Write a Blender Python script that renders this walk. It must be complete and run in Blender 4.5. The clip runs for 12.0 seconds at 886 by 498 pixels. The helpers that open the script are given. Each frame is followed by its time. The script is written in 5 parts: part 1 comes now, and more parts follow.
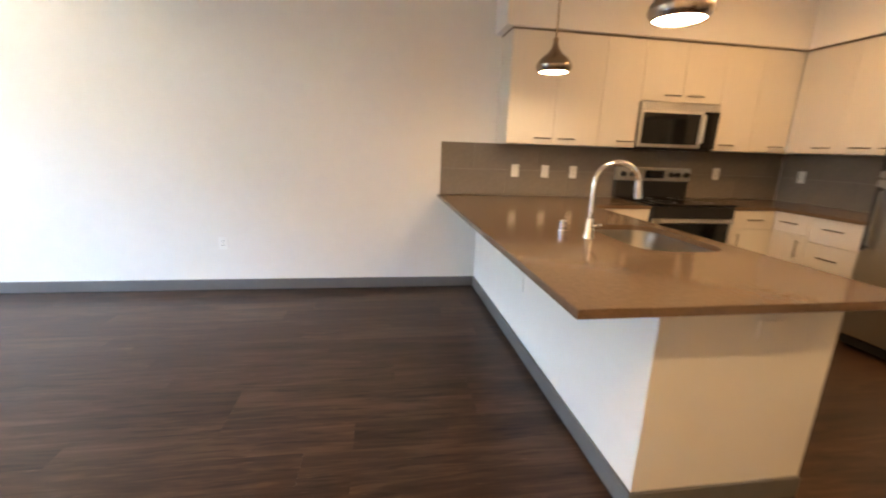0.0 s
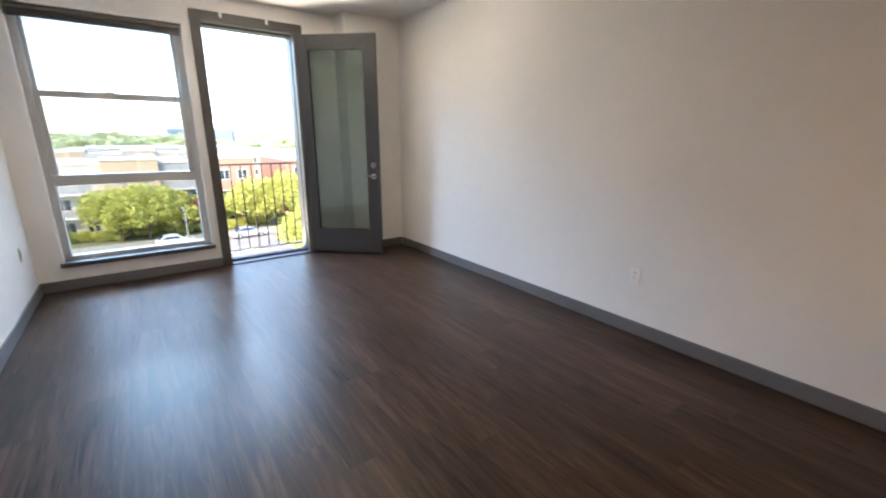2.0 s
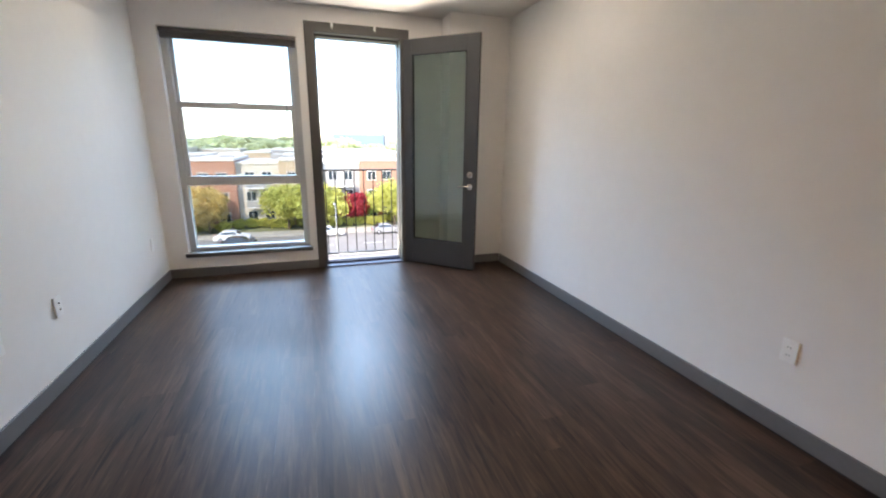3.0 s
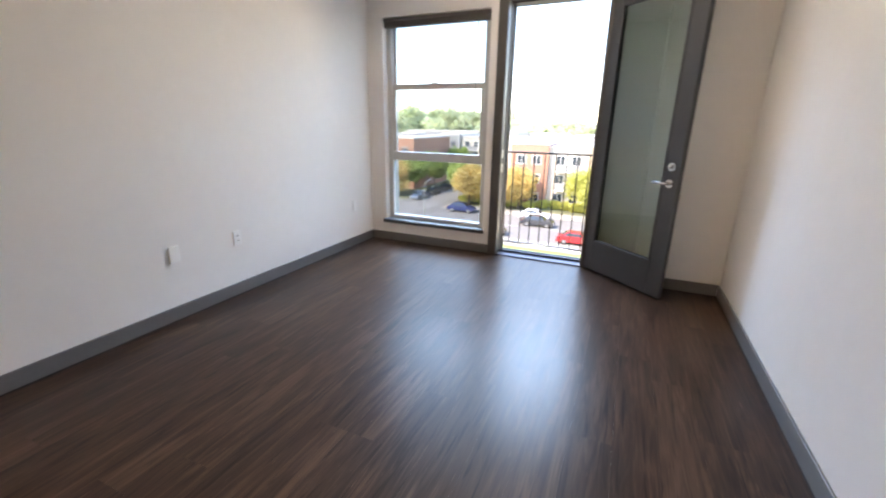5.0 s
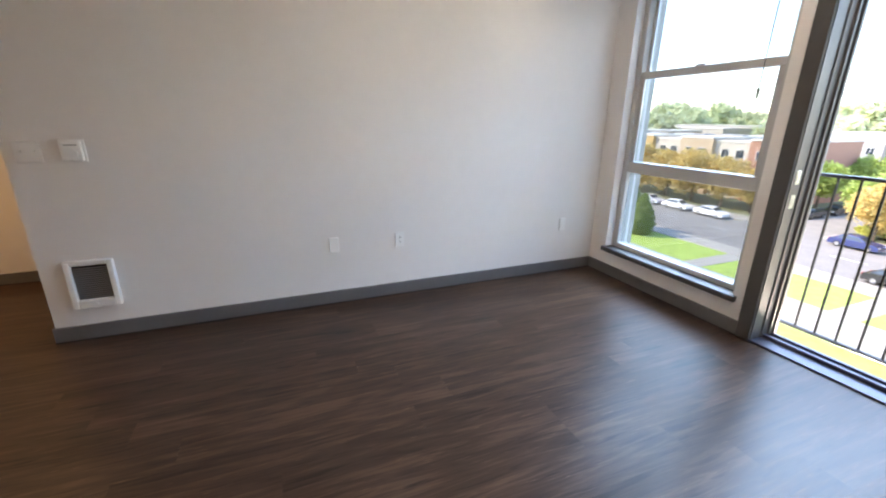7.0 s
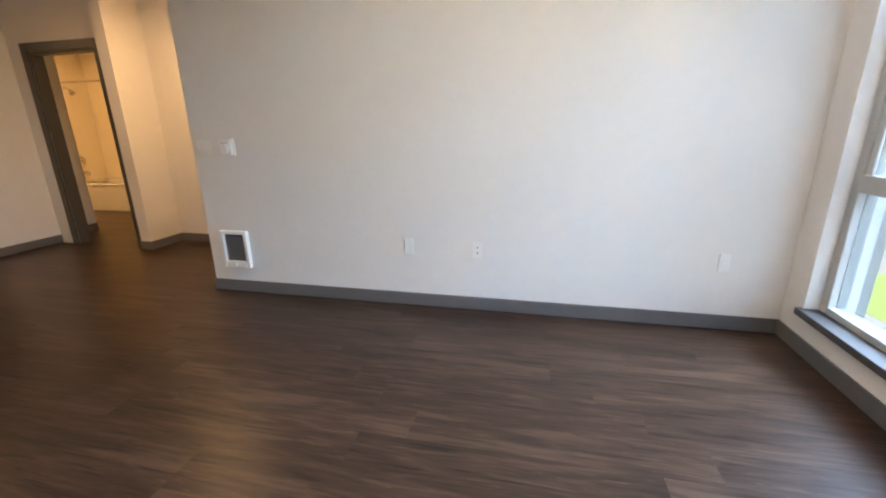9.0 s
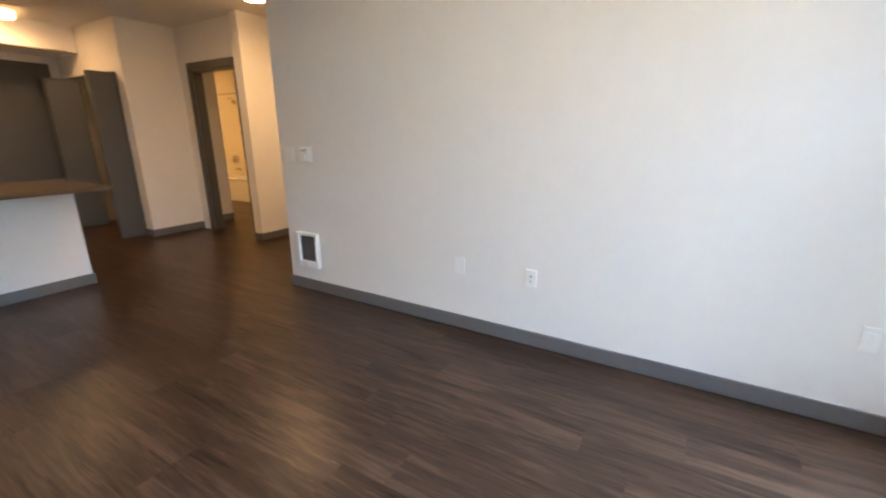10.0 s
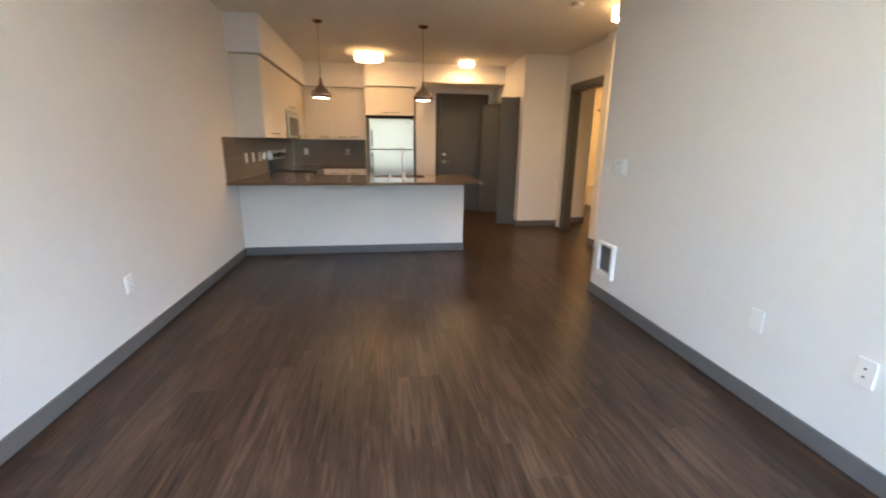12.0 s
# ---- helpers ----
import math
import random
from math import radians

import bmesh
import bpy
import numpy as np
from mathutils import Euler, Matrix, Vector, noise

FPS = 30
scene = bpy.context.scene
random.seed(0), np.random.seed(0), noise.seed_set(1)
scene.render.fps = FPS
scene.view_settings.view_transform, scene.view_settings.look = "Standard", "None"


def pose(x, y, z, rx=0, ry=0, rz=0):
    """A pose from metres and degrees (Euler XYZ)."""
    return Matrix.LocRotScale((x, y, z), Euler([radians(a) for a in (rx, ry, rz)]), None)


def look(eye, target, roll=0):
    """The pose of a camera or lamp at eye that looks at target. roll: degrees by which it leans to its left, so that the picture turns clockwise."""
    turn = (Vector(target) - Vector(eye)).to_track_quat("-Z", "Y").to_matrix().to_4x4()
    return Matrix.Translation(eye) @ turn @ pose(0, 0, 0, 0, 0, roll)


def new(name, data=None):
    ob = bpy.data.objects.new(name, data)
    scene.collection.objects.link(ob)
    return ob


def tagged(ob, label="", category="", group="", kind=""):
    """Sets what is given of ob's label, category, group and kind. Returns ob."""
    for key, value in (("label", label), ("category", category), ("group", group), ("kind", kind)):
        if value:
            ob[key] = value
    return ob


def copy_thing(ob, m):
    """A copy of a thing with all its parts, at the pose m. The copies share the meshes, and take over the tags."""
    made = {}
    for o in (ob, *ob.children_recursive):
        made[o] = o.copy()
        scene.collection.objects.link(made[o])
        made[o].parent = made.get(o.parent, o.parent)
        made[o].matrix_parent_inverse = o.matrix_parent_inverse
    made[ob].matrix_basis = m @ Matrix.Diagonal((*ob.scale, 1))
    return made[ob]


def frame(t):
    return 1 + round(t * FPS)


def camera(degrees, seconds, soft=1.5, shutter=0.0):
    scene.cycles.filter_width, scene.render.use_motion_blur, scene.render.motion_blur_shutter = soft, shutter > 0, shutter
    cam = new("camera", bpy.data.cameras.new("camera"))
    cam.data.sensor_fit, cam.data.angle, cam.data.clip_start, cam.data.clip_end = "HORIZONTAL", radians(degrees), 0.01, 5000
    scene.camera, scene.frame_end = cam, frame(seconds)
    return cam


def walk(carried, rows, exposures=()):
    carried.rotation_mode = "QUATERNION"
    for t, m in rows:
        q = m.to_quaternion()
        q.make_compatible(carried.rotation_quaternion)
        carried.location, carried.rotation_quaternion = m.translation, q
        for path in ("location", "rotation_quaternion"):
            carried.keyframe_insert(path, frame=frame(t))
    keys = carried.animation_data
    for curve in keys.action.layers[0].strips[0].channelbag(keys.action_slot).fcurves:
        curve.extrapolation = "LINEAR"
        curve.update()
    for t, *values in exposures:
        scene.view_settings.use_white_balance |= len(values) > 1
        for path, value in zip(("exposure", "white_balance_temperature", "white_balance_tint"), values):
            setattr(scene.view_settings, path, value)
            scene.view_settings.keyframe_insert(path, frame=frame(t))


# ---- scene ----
cam = camera(94.3, 12.0, soft=2.0, shutter=0.3)
PATH = [
    (0, (4.838, -0.24, 1.302), (5.143, 1.678, 0.824), 2.0),
    (0.5, (4.948, -0.045, 1.304), (4.677, 1.868, 0.79), 3.0),
    (1, (5.034, 0.169, 1.327), (4.141, 1.852, 0.718), 3.6),
    (1.5, (5.014, 0.619, 1.301), (3.699, 1.987, 0.668), 1.0),
    (2, (4.872, 0.832, 1.337), (3.316, 1.977, 0.817), 0.2),
    (2.5, (4.788, 1.102, 1.346), (3.044, 1.941, 0.841), 0.4),
    (3, (4.658, 1.387, 1.364), (2.817, 1.987, 0.864), 0.7),
    (3.2, (4.617, 1.494, 1.381), (2.75, 2.007, 0.881), 0.3),
    (4.8, (4.195, 2.622, 1.328), (2.383, 2.011, 0.743), -0.1),
    (5, (4.113, 2.68, 1.318), (2.359, 1.914, 0.736), 1.0),
    (5.5, (3.869, 2.822, 1.314), (2.336, 1.687, 0.714), 0.9),
    (6, (3.565, 2.839, 1.304), (2.266, 1.433, 0.724), 0.1),
    (6.5, (3.149, 3.015, 1.264), (2.172, 1.357, 0.719), 0.1),
    (7, (2.787, 2.963, 1.345), (2.073, 1.195, 0.741), 0.6),
    (7.5, (2.427, 2.965, 1.336), (2.017, 1.097, 0.749), 1.0),
    (7.7, (2.317, 2.975, 1.31), (2.105, 1.075, 0.748), 1.3),
    (9.3, (1.443, 2.607, 1.269), (1.992, 0.768, 0.705), -1.0),
    (9.5, (1.371, 2.527, 1.282), (2.024, 0.721, 0.723), -0.7),
    (10, (1.219, 2.335, 1.311), (2.191, 0.673, 0.771), -0.1),
    (10.5, (1.054, 2.138, 1.305), (2.399, 0.755, 0.778), 0.3),
    (11, (0.95, 2.026, 1.308), (2.576, 0.971, 0.816), 0.0),
    (11.5, (0.85, 2.013, 1.32), (2.653, 1.311, 0.814), -0.2),
    (12, (0.755, 1.901, 1.321), (2.669, 1.61, 0.822), 0.7),
]
walk(cam, [(t, look(eye, target, roll)) for t, eye, target, roll in PATH], [(0.0, 5.42, 6500, 10), (0.5, 5.22, 6550, 10), (1.0, 4.95, 6600, 12), (1.5, 4.6, 6600, 13), (2.0, 4.4, 6600, 13), (3.0, 4.2, 6700, 14), (5.0, 4.36, 6850, 17), (6.0, 4.38, 6850, 17), (7.5, 4.22, 6700, 15), (9.5, 4.68, 6850, 14), (10.5, 4.65, 6800, 13), (11.0, 4.75, 6600, 11), (12.0, 4.9, 6450, 10)])

# ---- light ----
CEIL = 2.63
world = bpy.data.worlds.new("sky")
scene.world = world
world.use_nodes = True
wn = world.node_tree.nodes
wl = world.node_tree.links
sky = wn.new("ShaderNodeTexSky")
sky.sky_type = "NISHITA"
sky.sun_disc = False
sky.sun_elevation = radians(41.8)
SUN_WAY = Vector((0.72, -0.62, 0.85)).normalized()
sky.sun_rotation = math.atan2(SUN_WAY.x, SUN_WAY.y)
sky.air_density, sky.dust_density, sky.ozone_density = 1.0, 0.35, 1.0
wn["Background"].inputs["Strength"].default_value = 0.056
wl.new(sky.outputs["Color"], wn["Background"].inputs["Color"])

sun = new("sun", bpy.data.lights.new("sun", "SUN"))
sun.data.energy, sun.data.angle, sun.data.color = 0.60, radians(0.5), (1.0, 0.87, 0.69)
sun.matrix_world = look(SUN_WAY * 60, (0, 0, 0))


def area_lamp(name, m, sx, sy, power, colour):
    ob = new(name, bpy.data.lights.new(name, "AREA"))
    ob.data.shape, ob.data.size, ob.data.size_y, ob.data.energy, ob.data.color = "RECTANGLE", sx, sy, power, colour
    ob.matrix_world = m
    return ob


# unseen lamps added to boost the sky's light and the court's from below
area_lamp("sky_fill_lamp", look((-5.6, -0.4, 6.4), (2.5, 2.2, 0.9)), 8.0, 4.6, 195, (0.46, 0.69, 1.0))
area_lamp("court_fill_lamp", look((-0.78, 2.0, -0.95), (2.9, 2.1, 2.4)), 1.0, 0.8, 20, (1.0, 0.91, 0.76)).data.spread = radians(66)


# ---- materials ----
def mat(name, colour, rough=0.5, metal=0.0, grain=0.0, scale=8.0, bump=0.0, bump_scale=60.0, var=0.0, stretch=(1, 1, 1), spec=0.5, rough_var=0.0, island=0.0):
    m = bpy.data.materials.new(name)
    m.use_nodes = True
    n, l = m.node_tree.nodes, m.node_tree.links
    b = n["Principled BSDF"]
    b.inputs["Roughness"].default_value, b.inputs["Metallic"].default_value = rough, metal
    b.inputs["Specular IOR Level"].default_value = spec
    b.inputs["Base Color"].default_value = (*colour, 1)
    co = n.new("ShaderNodeTexCoord")
    mp = n.new("ShaderNodeMapping")
    mp.inputs["Scale"].default_value = stretch
    l.new(co.outputs["Object"], mp.inputs["Vector"])
    last = None
    if grain or var or island:
        mix = n.new("ShaderNodeHueSaturation")
        mix.inputs["Color"].default_value = (*colour, 1)
        val = n.new("ShaderNodeMath")
        val.operation = "ADD"
        val.inputs[0].default_value = 1.0
        val.inputs[1].default_value = 0.0
        if grain:
            a, c = n.new("ShaderNodeTexNoise"), n.new("ShaderNodeTexNoise")
            a.inputs["Scale"].default_value, a.inputs["Detail"].default_value = scale, 8
            c.inputs["Scale"].default_value, c.inputs["Detail"].default_value = scale * 7.3, 4
            l.new(mp.outputs["Vector"], a.inputs["Vector"])
            l.new(mp.outputs["Vector"], c.inputs["Vector"])
            s = n.new("ShaderNodeMath")
            s.operation = "ADD"
            l.new(a.outputs["Fac"], s.inputs[0])
            l.new(c.outputs["Fac"], s.inputs[1])
            g = n.new("ShaderNodeMapRange")
            g.inputs["From Min"].default_value, g.inputs["From Max"].default_value = 0.7, 1.3
            g.inputs["To Min"].default_value, g.inputs["To Max"].default_value = -grain, grain
            l.new(s.outputs[0], g.inputs["Value"])
            l.new(g.outputs["Result"], val.inputs[1])
        out = val.outputs[0]
        if var or island:
            if island:
                src = n.new("ShaderNodeNewGeometry").outputs["Random Per Island"]
            else:
                src = n.new("ShaderNodeObjectInfo").outputs["Random"]
            r = n.new("ShaderNodeMapRange")
            r.inputs["To Min"].default_value, r.inputs["To Max"].default_value = -(var + island), var + island
            l.new(src, r.inputs["Value"])
            v2 = n.new("ShaderNodeMath")
            v2.operation = "ADD"
            l.new(out, v2.inputs[0])
            l.new(r.outputs["Result"], v2.inputs[1])
            out = v2.outputs[0]
        l.new(out, mix.inputs["Value"])
        l.new(mix.outputs["Color"], b.inputs["Base Color"])
    if rough_var:
        rn = n.new("ShaderNodeTexNoise")
        rn.inputs["Scale"].default_value = scale * 0.6
        l.new(mp.outputs["Vector"], rn.inputs["Vector"])
        rr = n.new("ShaderNodeMapRange")
        rr.inputs["To Min"].default_value, rr.inputs["To Max"].default_value = max(0.02, rough - rough_var), rough + rough_var
        l.new(rn.outputs["Fac"], rr.inputs["Value"])
        l.new(rr.outputs["Result"], b.inputs["Roughness"])
    if bump:
        bn = n.new("ShaderNodeTexNoise")
        bn.inputs["Scale"].default_value, bn.inputs["Detail"].default_value = bump_scale, 3
        l.new(mp.outputs["Vector"], bn.inputs["Vector"])
        bp = n.new("ShaderNodeBump")
        bp.inputs["Strength"].default_value, bp.inputs["Distance"].default_value = bump, 0.004
        l.new(bn.outputs["Fac"], bp.inputs["Height"])
        l.new(bp.outputs["Normal"], b.inputs["Normal"])
    return m


def glow(name, colour, strength):
    m = mat(name, colour, 0.4)
    b = m.node_tree.nodes["Principled BSDF"]
    b.inputs["Emission Color"].default_value, b.inputs["Emission Strength"].default_value = (*colour, 1), strength
    return m


def glass_mat(name, colour=(1, 1, 1), rough=0.0, ior=1.45):
    m = mat(name, colour, rough)
    b = m.node_tree.nodes["Principled BSDF"]
    b.inputs["Transmission Weight"].default_value, b.inputs["IOR"].default_value = 1.0, ior
    return m


def plank_mat():
    """Dark brown vinyl plank: broad soft figure, dark streaks, pale flecks, satin wear layer."""
    m = bpy.data.materials.new("vinyl_plank")
    m.use_nodes = True
    n, l = m.node_tree.nodes, m.node_tree.links
    b = n["Principled BSDF"]
    co, info = n.new("ShaderNodeTexCoord"), n.new("ShaderNodeObjectInfo")
    shift = n.new("ShaderNodeVectorMath")
    shift.operation = "MULTIPLY_ADD"
    l.new(info.outputs["Random"], shift.inputs[0])
    shift.inputs[1].default_value = (37.0, 53.0, 11.0)
    l.new(co.outputs["Object"], shift.inputs[2])

    def noise(stretch, scale, detail, rough=0.5, distortion=0.0):
        mp = n.new("ShaderNodeMapping")
        mp.inputs["Scale"].default_value = stretch
        l.new(shift.outputs[0], mp.inputs["Vector"])
        t = n.new("ShaderNodeTexNoise")
        t.inputs["Scale"].default_value, t.inputs["Detail"].default_value = scale, detail
        t.inputs["Roughness"].default_value, t.inputs["Distortion"].default_value = rough, distortion
        l.new(mp.outputs["Vector"], t.inputs["Vector"])
        return t.outputs["Fac"]

    def span(src, a, b_, c, d):
        r = n.new("ShaderNodeMapRange")
        for key, v in (("From Min", a), ("From Max", b_), ("To Min", c), ("To Max", d)):
            r.inputs[key].default_value = v
        l.new(src, r.inputs["Value"])
        return r.outputs["Result"]

    def plus(p, q):
        a = n.new("ShaderNodeMath")
        l.new(p, a.inputs[0])
        l.new(q, a.inputs[1])
        return a.outputs[0]

    broad = noise((1.1, 7, 4), 1.0, 3, 0.5, 0.8)
    figure = noise((1.8, 22, 6), 1.0, 4, 0.6, 1.4)
    fine = noise((7, 170, 10), 1.0, 3)
    dark = noise((3.0, 46, 8), 1.0, 2, 0.5, 0.6)
    fleck = noise((11, 120, 10), 1.0, 1)
    tone = plus(plus(span(broad, 0.3, 0.7, 0.28, 0.72), span(figure, 0.3, 0.7, -0.26, 0.26)), span(fine, 0.3, 0.7, -0.09, 0.09))
    tone = plus(tone, span(info.outputs["Random"], 0, 1, -0.11, 0.11))
    tone = plus(tone, span(dark, 0.58, 0.72, 0.0, -0.42))
    tone = plus(tone, span(fleck, 0.70, 0.80, 0.0, 0.40))
    ramp = n.new("ShaderNodeValToRGB")
    ramp.color_ramp.elements[0].position, ramp.color_ramp.elements[0].color = 0.0, (0.0180, 0.0098, 0.0066, 1)
    ramp.color_ramp.elements[1].position, ramp.color_ramp.elements[1].color = 1.0, (0.112, 0.0655, 0.0425, 1)
    mid = ramp.color_ramp.elements.new(0.5)
    mid.color = (0.0520, 0.0285, 0.0182, 1)
    l.new(tone, ramp.inputs["Fac"])
    l.new(ramp.outputs["Color"], b.inputs["Base Color"])
    b.inputs["Specular IOR Level"].default_value = 0.22
    l.new(span(figure, 0.2, 0.8, 0.28, 0.38), b.inputs["Roughness"])
    bp = n.new("ShaderNodeBump")
    bp.inputs["Strength"].default_value, bp.inputs["Distance"].default_value = 0.10, 0.002
    l.new(fine, bp.inputs["Height"])
    l.new(bp.outputs["Normal"], b.inputs["Normal"])
    return m


M = dict(
    wall=mat("warm_white_wall_paint", (0.85, 0.828, 0.808), 0.62, grain=0.015, scale=1.5, bump=0.10, bump_scale=110),
    ceil=mat("ceiling_paint", (0.76, 0.73, 0.69), 0.8, grain=0.02, scale=2, bump=0.15, bump_scale=90),
    grey=mat("charcoal_trim_paint", (0.082, 0.077, 0.074), 0.42, grain=0.05, scale=6, bump=0.04, bump_scale=140),
    base=mat("grey_baseboard_paint", (0.150, 0.147, 0.148), 0.40, grain=0.05, scale=6, bump=0.04, bump_scale=140),
    door=mat("charcoal_door_paint", (0.085, 0.087, 0.092), 0.45, grain=0.04, scale=5, bump=0.04, bump_scale=160),
    # door charcoal again, darkened for the shade on the balcony leaf
    leaf=mat("shaded_door_paint", (0.056, 0.059, 0.066), 0.45, grain=0.04, scale=5, bump=0.04, bump_scale=160),
    plank=plank_mat(),
    sub=mat("dark_joint_and_shadow", (0.012, 0.008, 0.006), 0.5),
    tile=mat("taupe_glazed_tile", (0.225, 0.198, 0.175), 0.10, grain=0.08, scale=5, var=0.05, bump=0.03, bump_scale=20),
    grout=mat("tile_grout", (0.33, 0.31, 0.29), 0.85, grain=0.08, scale=30),
    stone=mat("taupe_quartz", (0.150, 0.100, 0.066), 0.13, grain=0.16, scale=55, rough_var=0.03, spec=0.32),
    cab=mat("cream_laminate", (0.76, 0.71, 0.64), 0.42, grain=0.02, scale=6, stretch=(1, 1, 0.12)),
    gap=mat("cabinet_shadow_gap", (0.26, 0.21, 0.16), 0.8),
    steel=mat("brushed_steel", (0.70, 0.69, 0.67), 0.33, 1.0, grain=0.05, scale=12, stretch=(1, 1, 40)),
    fridge=mat("fridge_steel", (0.50, 0.50, 0.49), 0.30, 1.0, grain=0.03, scale=10, stretch=(1, 30, 1)),
    basin=mat("sink_steel", (0.27, 0.25, 0.23), 0.38, 1.0, grain=0.05, scale=14),
    nickel=mat("satin_nickel", (0.60, 0.57, 0.53), 0.24, 1.0, rough_var=0.05),
    bronze=mat("brushed_pendant_metal", (0.42, 0.34, 0.27), 0.26, 1.0, grain=0.06, scale=20, stretch=(1, 1, 12)),
    chrome=mat("chrome", (0.82, 0.82, 0.82), 0.06, 1.0),
    black=mat("black_glass", (0.008, 0.008, 0.009), 0.07),
    matte=mat("black_enamel", (0.015, 0.015, 0.016), 0.35, rough_var=0.1),
    white=mat("white_plastic", (0.90, 0.895, 0.88), 0.30, grain=0.01, scale=20),
    slot=mat("dark_slot", (0.02, 0.02, 0.02), 0.6),
    grille=mat("heater_grille", (0.34, 0.34, 0.35), 0.45, 0.6),
    vinyl=mat("window_vinyl", (0.52, 0.51, 0.49), 0.4, grain=0.03, scale=8),
    alu=mat("aluminium", (0.55, 0.56, 0.60), 0.35, 0.8, rough_var=0.1),
    # brown set darker, to offset the added fill lamp close by
    jamb=mat("darkened_outer_frame", (0.10, 0.09, 0.082), 0.5, grain=0.08, scale=8),
    sill=mat("anodised_threshold", (0.085, 0.083, 0.11), 0.35, 0.4, rough_var=0.1),
    glass=glass_mat("coated_window_glass", (0.49, 0.53, 0.54)),
    doorglass=glass_mat("door_glass", (0.56, 0.68, 0.65), ior=1.75),
    iron=mat("black_iron", (0.018, 0.017, 0.016), 0.45, rough_var=0.1),
    blind=mat("blind_slats", (0.10, 0.09, 0.085), 0.5),
    cord=mat("cord", (0.12, 0.12, 0.12), 0.8),
    tub=mat("bath_enamel", (0.82, 0.80, 0.76), 0.12),
    surround=mat("shower_surround", (0.78, 0.70, 0.56), 0.2, grain=0.02, scale=5),
    lamp=glow("lamp_diffuser", (1.0, 0.58, 0.24), 0.40),
    lamph=glow("hall_lamp_diffuser", (1.0, 0.62, 0.28), 10.0),
    lampb=glow("lamp_diffuser_face", (1.0, 0.58, 0.25), 1.05),
    lampe=glow("entry_lamp_diffuser", (1.0, 0.60, 0.27), 4.0),
    lampt=glow("bath_lamp_diffuser", (1.0, 0.60, 0.24), 2.6),
    bulb=glow("pendant_bulb", (1.0, 0.70, 0.40), 2.2),
)


# ---- builders ----
def bx(bm, x0, x1, y0, y1, z0, z1, r=0.0, seg=2):
    m = Matrix.Translation(((x0 + x1) / 2, (y0 + y1) / 2, (z0 + z1) / 2)) @ Matrix.Diagonal((abs(x1 - x0), abs(y1 - y0), abs(z1 - z0), 1))
    vs = bmesh.ops.create_cube(bm, size=1.0, matrix=m)["verts"]
    if r:
        es = list({e for v in vs for e in v.link_edges})
        bmesh.ops.bevel(bm, geom=es, offset=r, segments=seg, affect="EDGES", profile=0.6)
    return bm


def box(x0, x1, y0, y1, z0, z1, r=0.0, seg=2):
    return bx(bmesh.new(), x0, x1, y0, y1, z0, z1, r, seg)


def rod(bm, p, q, r, n=12, r2=None):
    p, q = Vector(p), Vector(q)
    m = Matrix.Translation((p + q) / 2) @ (q - p).to_track_quat("Z", "Y").to_matrix().to_4x4()
    bmesh.ops.create_cone(bm, cap_ends=True, segments=n, radius1=r, radius2=r if r2 is None else r2, depth=(q - p).length, matrix=m)
    return bm


def lathe(bm, profile, n=32, at=(0, 0, 0)):
    """Turn (radius, height) pairs about z."""
    rings = []
    for r, z in profile:
        rings.append([bm.verts.new((at[0] + r * math.cos(2 * math.pi * i / n), at[1] + r * math.sin(2 * math.pi * i / n), at[2] + z)) for i in range(n)])
    for a, b in zip(rings, rings[1:]):
        for i in range(n):
            bm.faces.new((a[i], a[(i + 1) % n], b[(i + 1) % n], b[i]))
    return bm


def pipe(bm, pts, r, n=14):
    """A round tube along points, capped."""
    pts = [Vector(p) for p in pts]
    rings = []
    up = Vector((0.01, 1, 0.02))
    for i, p in enumerate(pts):
        d = (pts[min(i + 1, len(pts) - 1)] - pts[max(i - 1, 0)]).normalized()
        u = d.cross(up).normalized()
        v = d.cross(u).normalized()
        rings.append([bm.verts.new(p + r * (math.cos(2 * math.pi * k / n) * u + math.sin(2 * math.pi * k / n) * v)) for k in range(n)])
    for a, b in zip(rings, rings[1:]):
        for k in range(n):
            bm.faces.new((a[k], a[(k + 1) % n], b[(k + 1) % n], b[k]))
    bm.faces.new(rings[0])
    bm.faces.new(rings[-1][::-1])
    return bm


def mesh_of(name, bm, material, smooth=False):
    bmesh.ops.recalc_face_normals(bm, faces=bm.faces[:])
    me = bpy.data.meshes.new(name)
    bm.to_mesh(me)
    bm.free()
    me.materials.append(material)
    if smooth:
        for p in me.polygons:
            p.use_smooth = True
        me.set_sharp_from_angle(angle=radians(40))
    return me


def part(name, bm, material, parent, label="", smooth=False):
    ob = new(name, mesh_of(name, bm, material, smooth))
    ob.parent = parent
    return tagged(ob, label) if label else ob


def thing(name, m, label, category, group=""):
    ob = new(name)
    ob.empty_display_size = 0.1
    ob.matrix_basis = m
    return tagged(ob, label, category, group)


def setting(name, bm, material, label, category, smooth=False):
    return tagged(new(name, mesh_of(name, bm, material, smooth)), label, category, kind="structure")


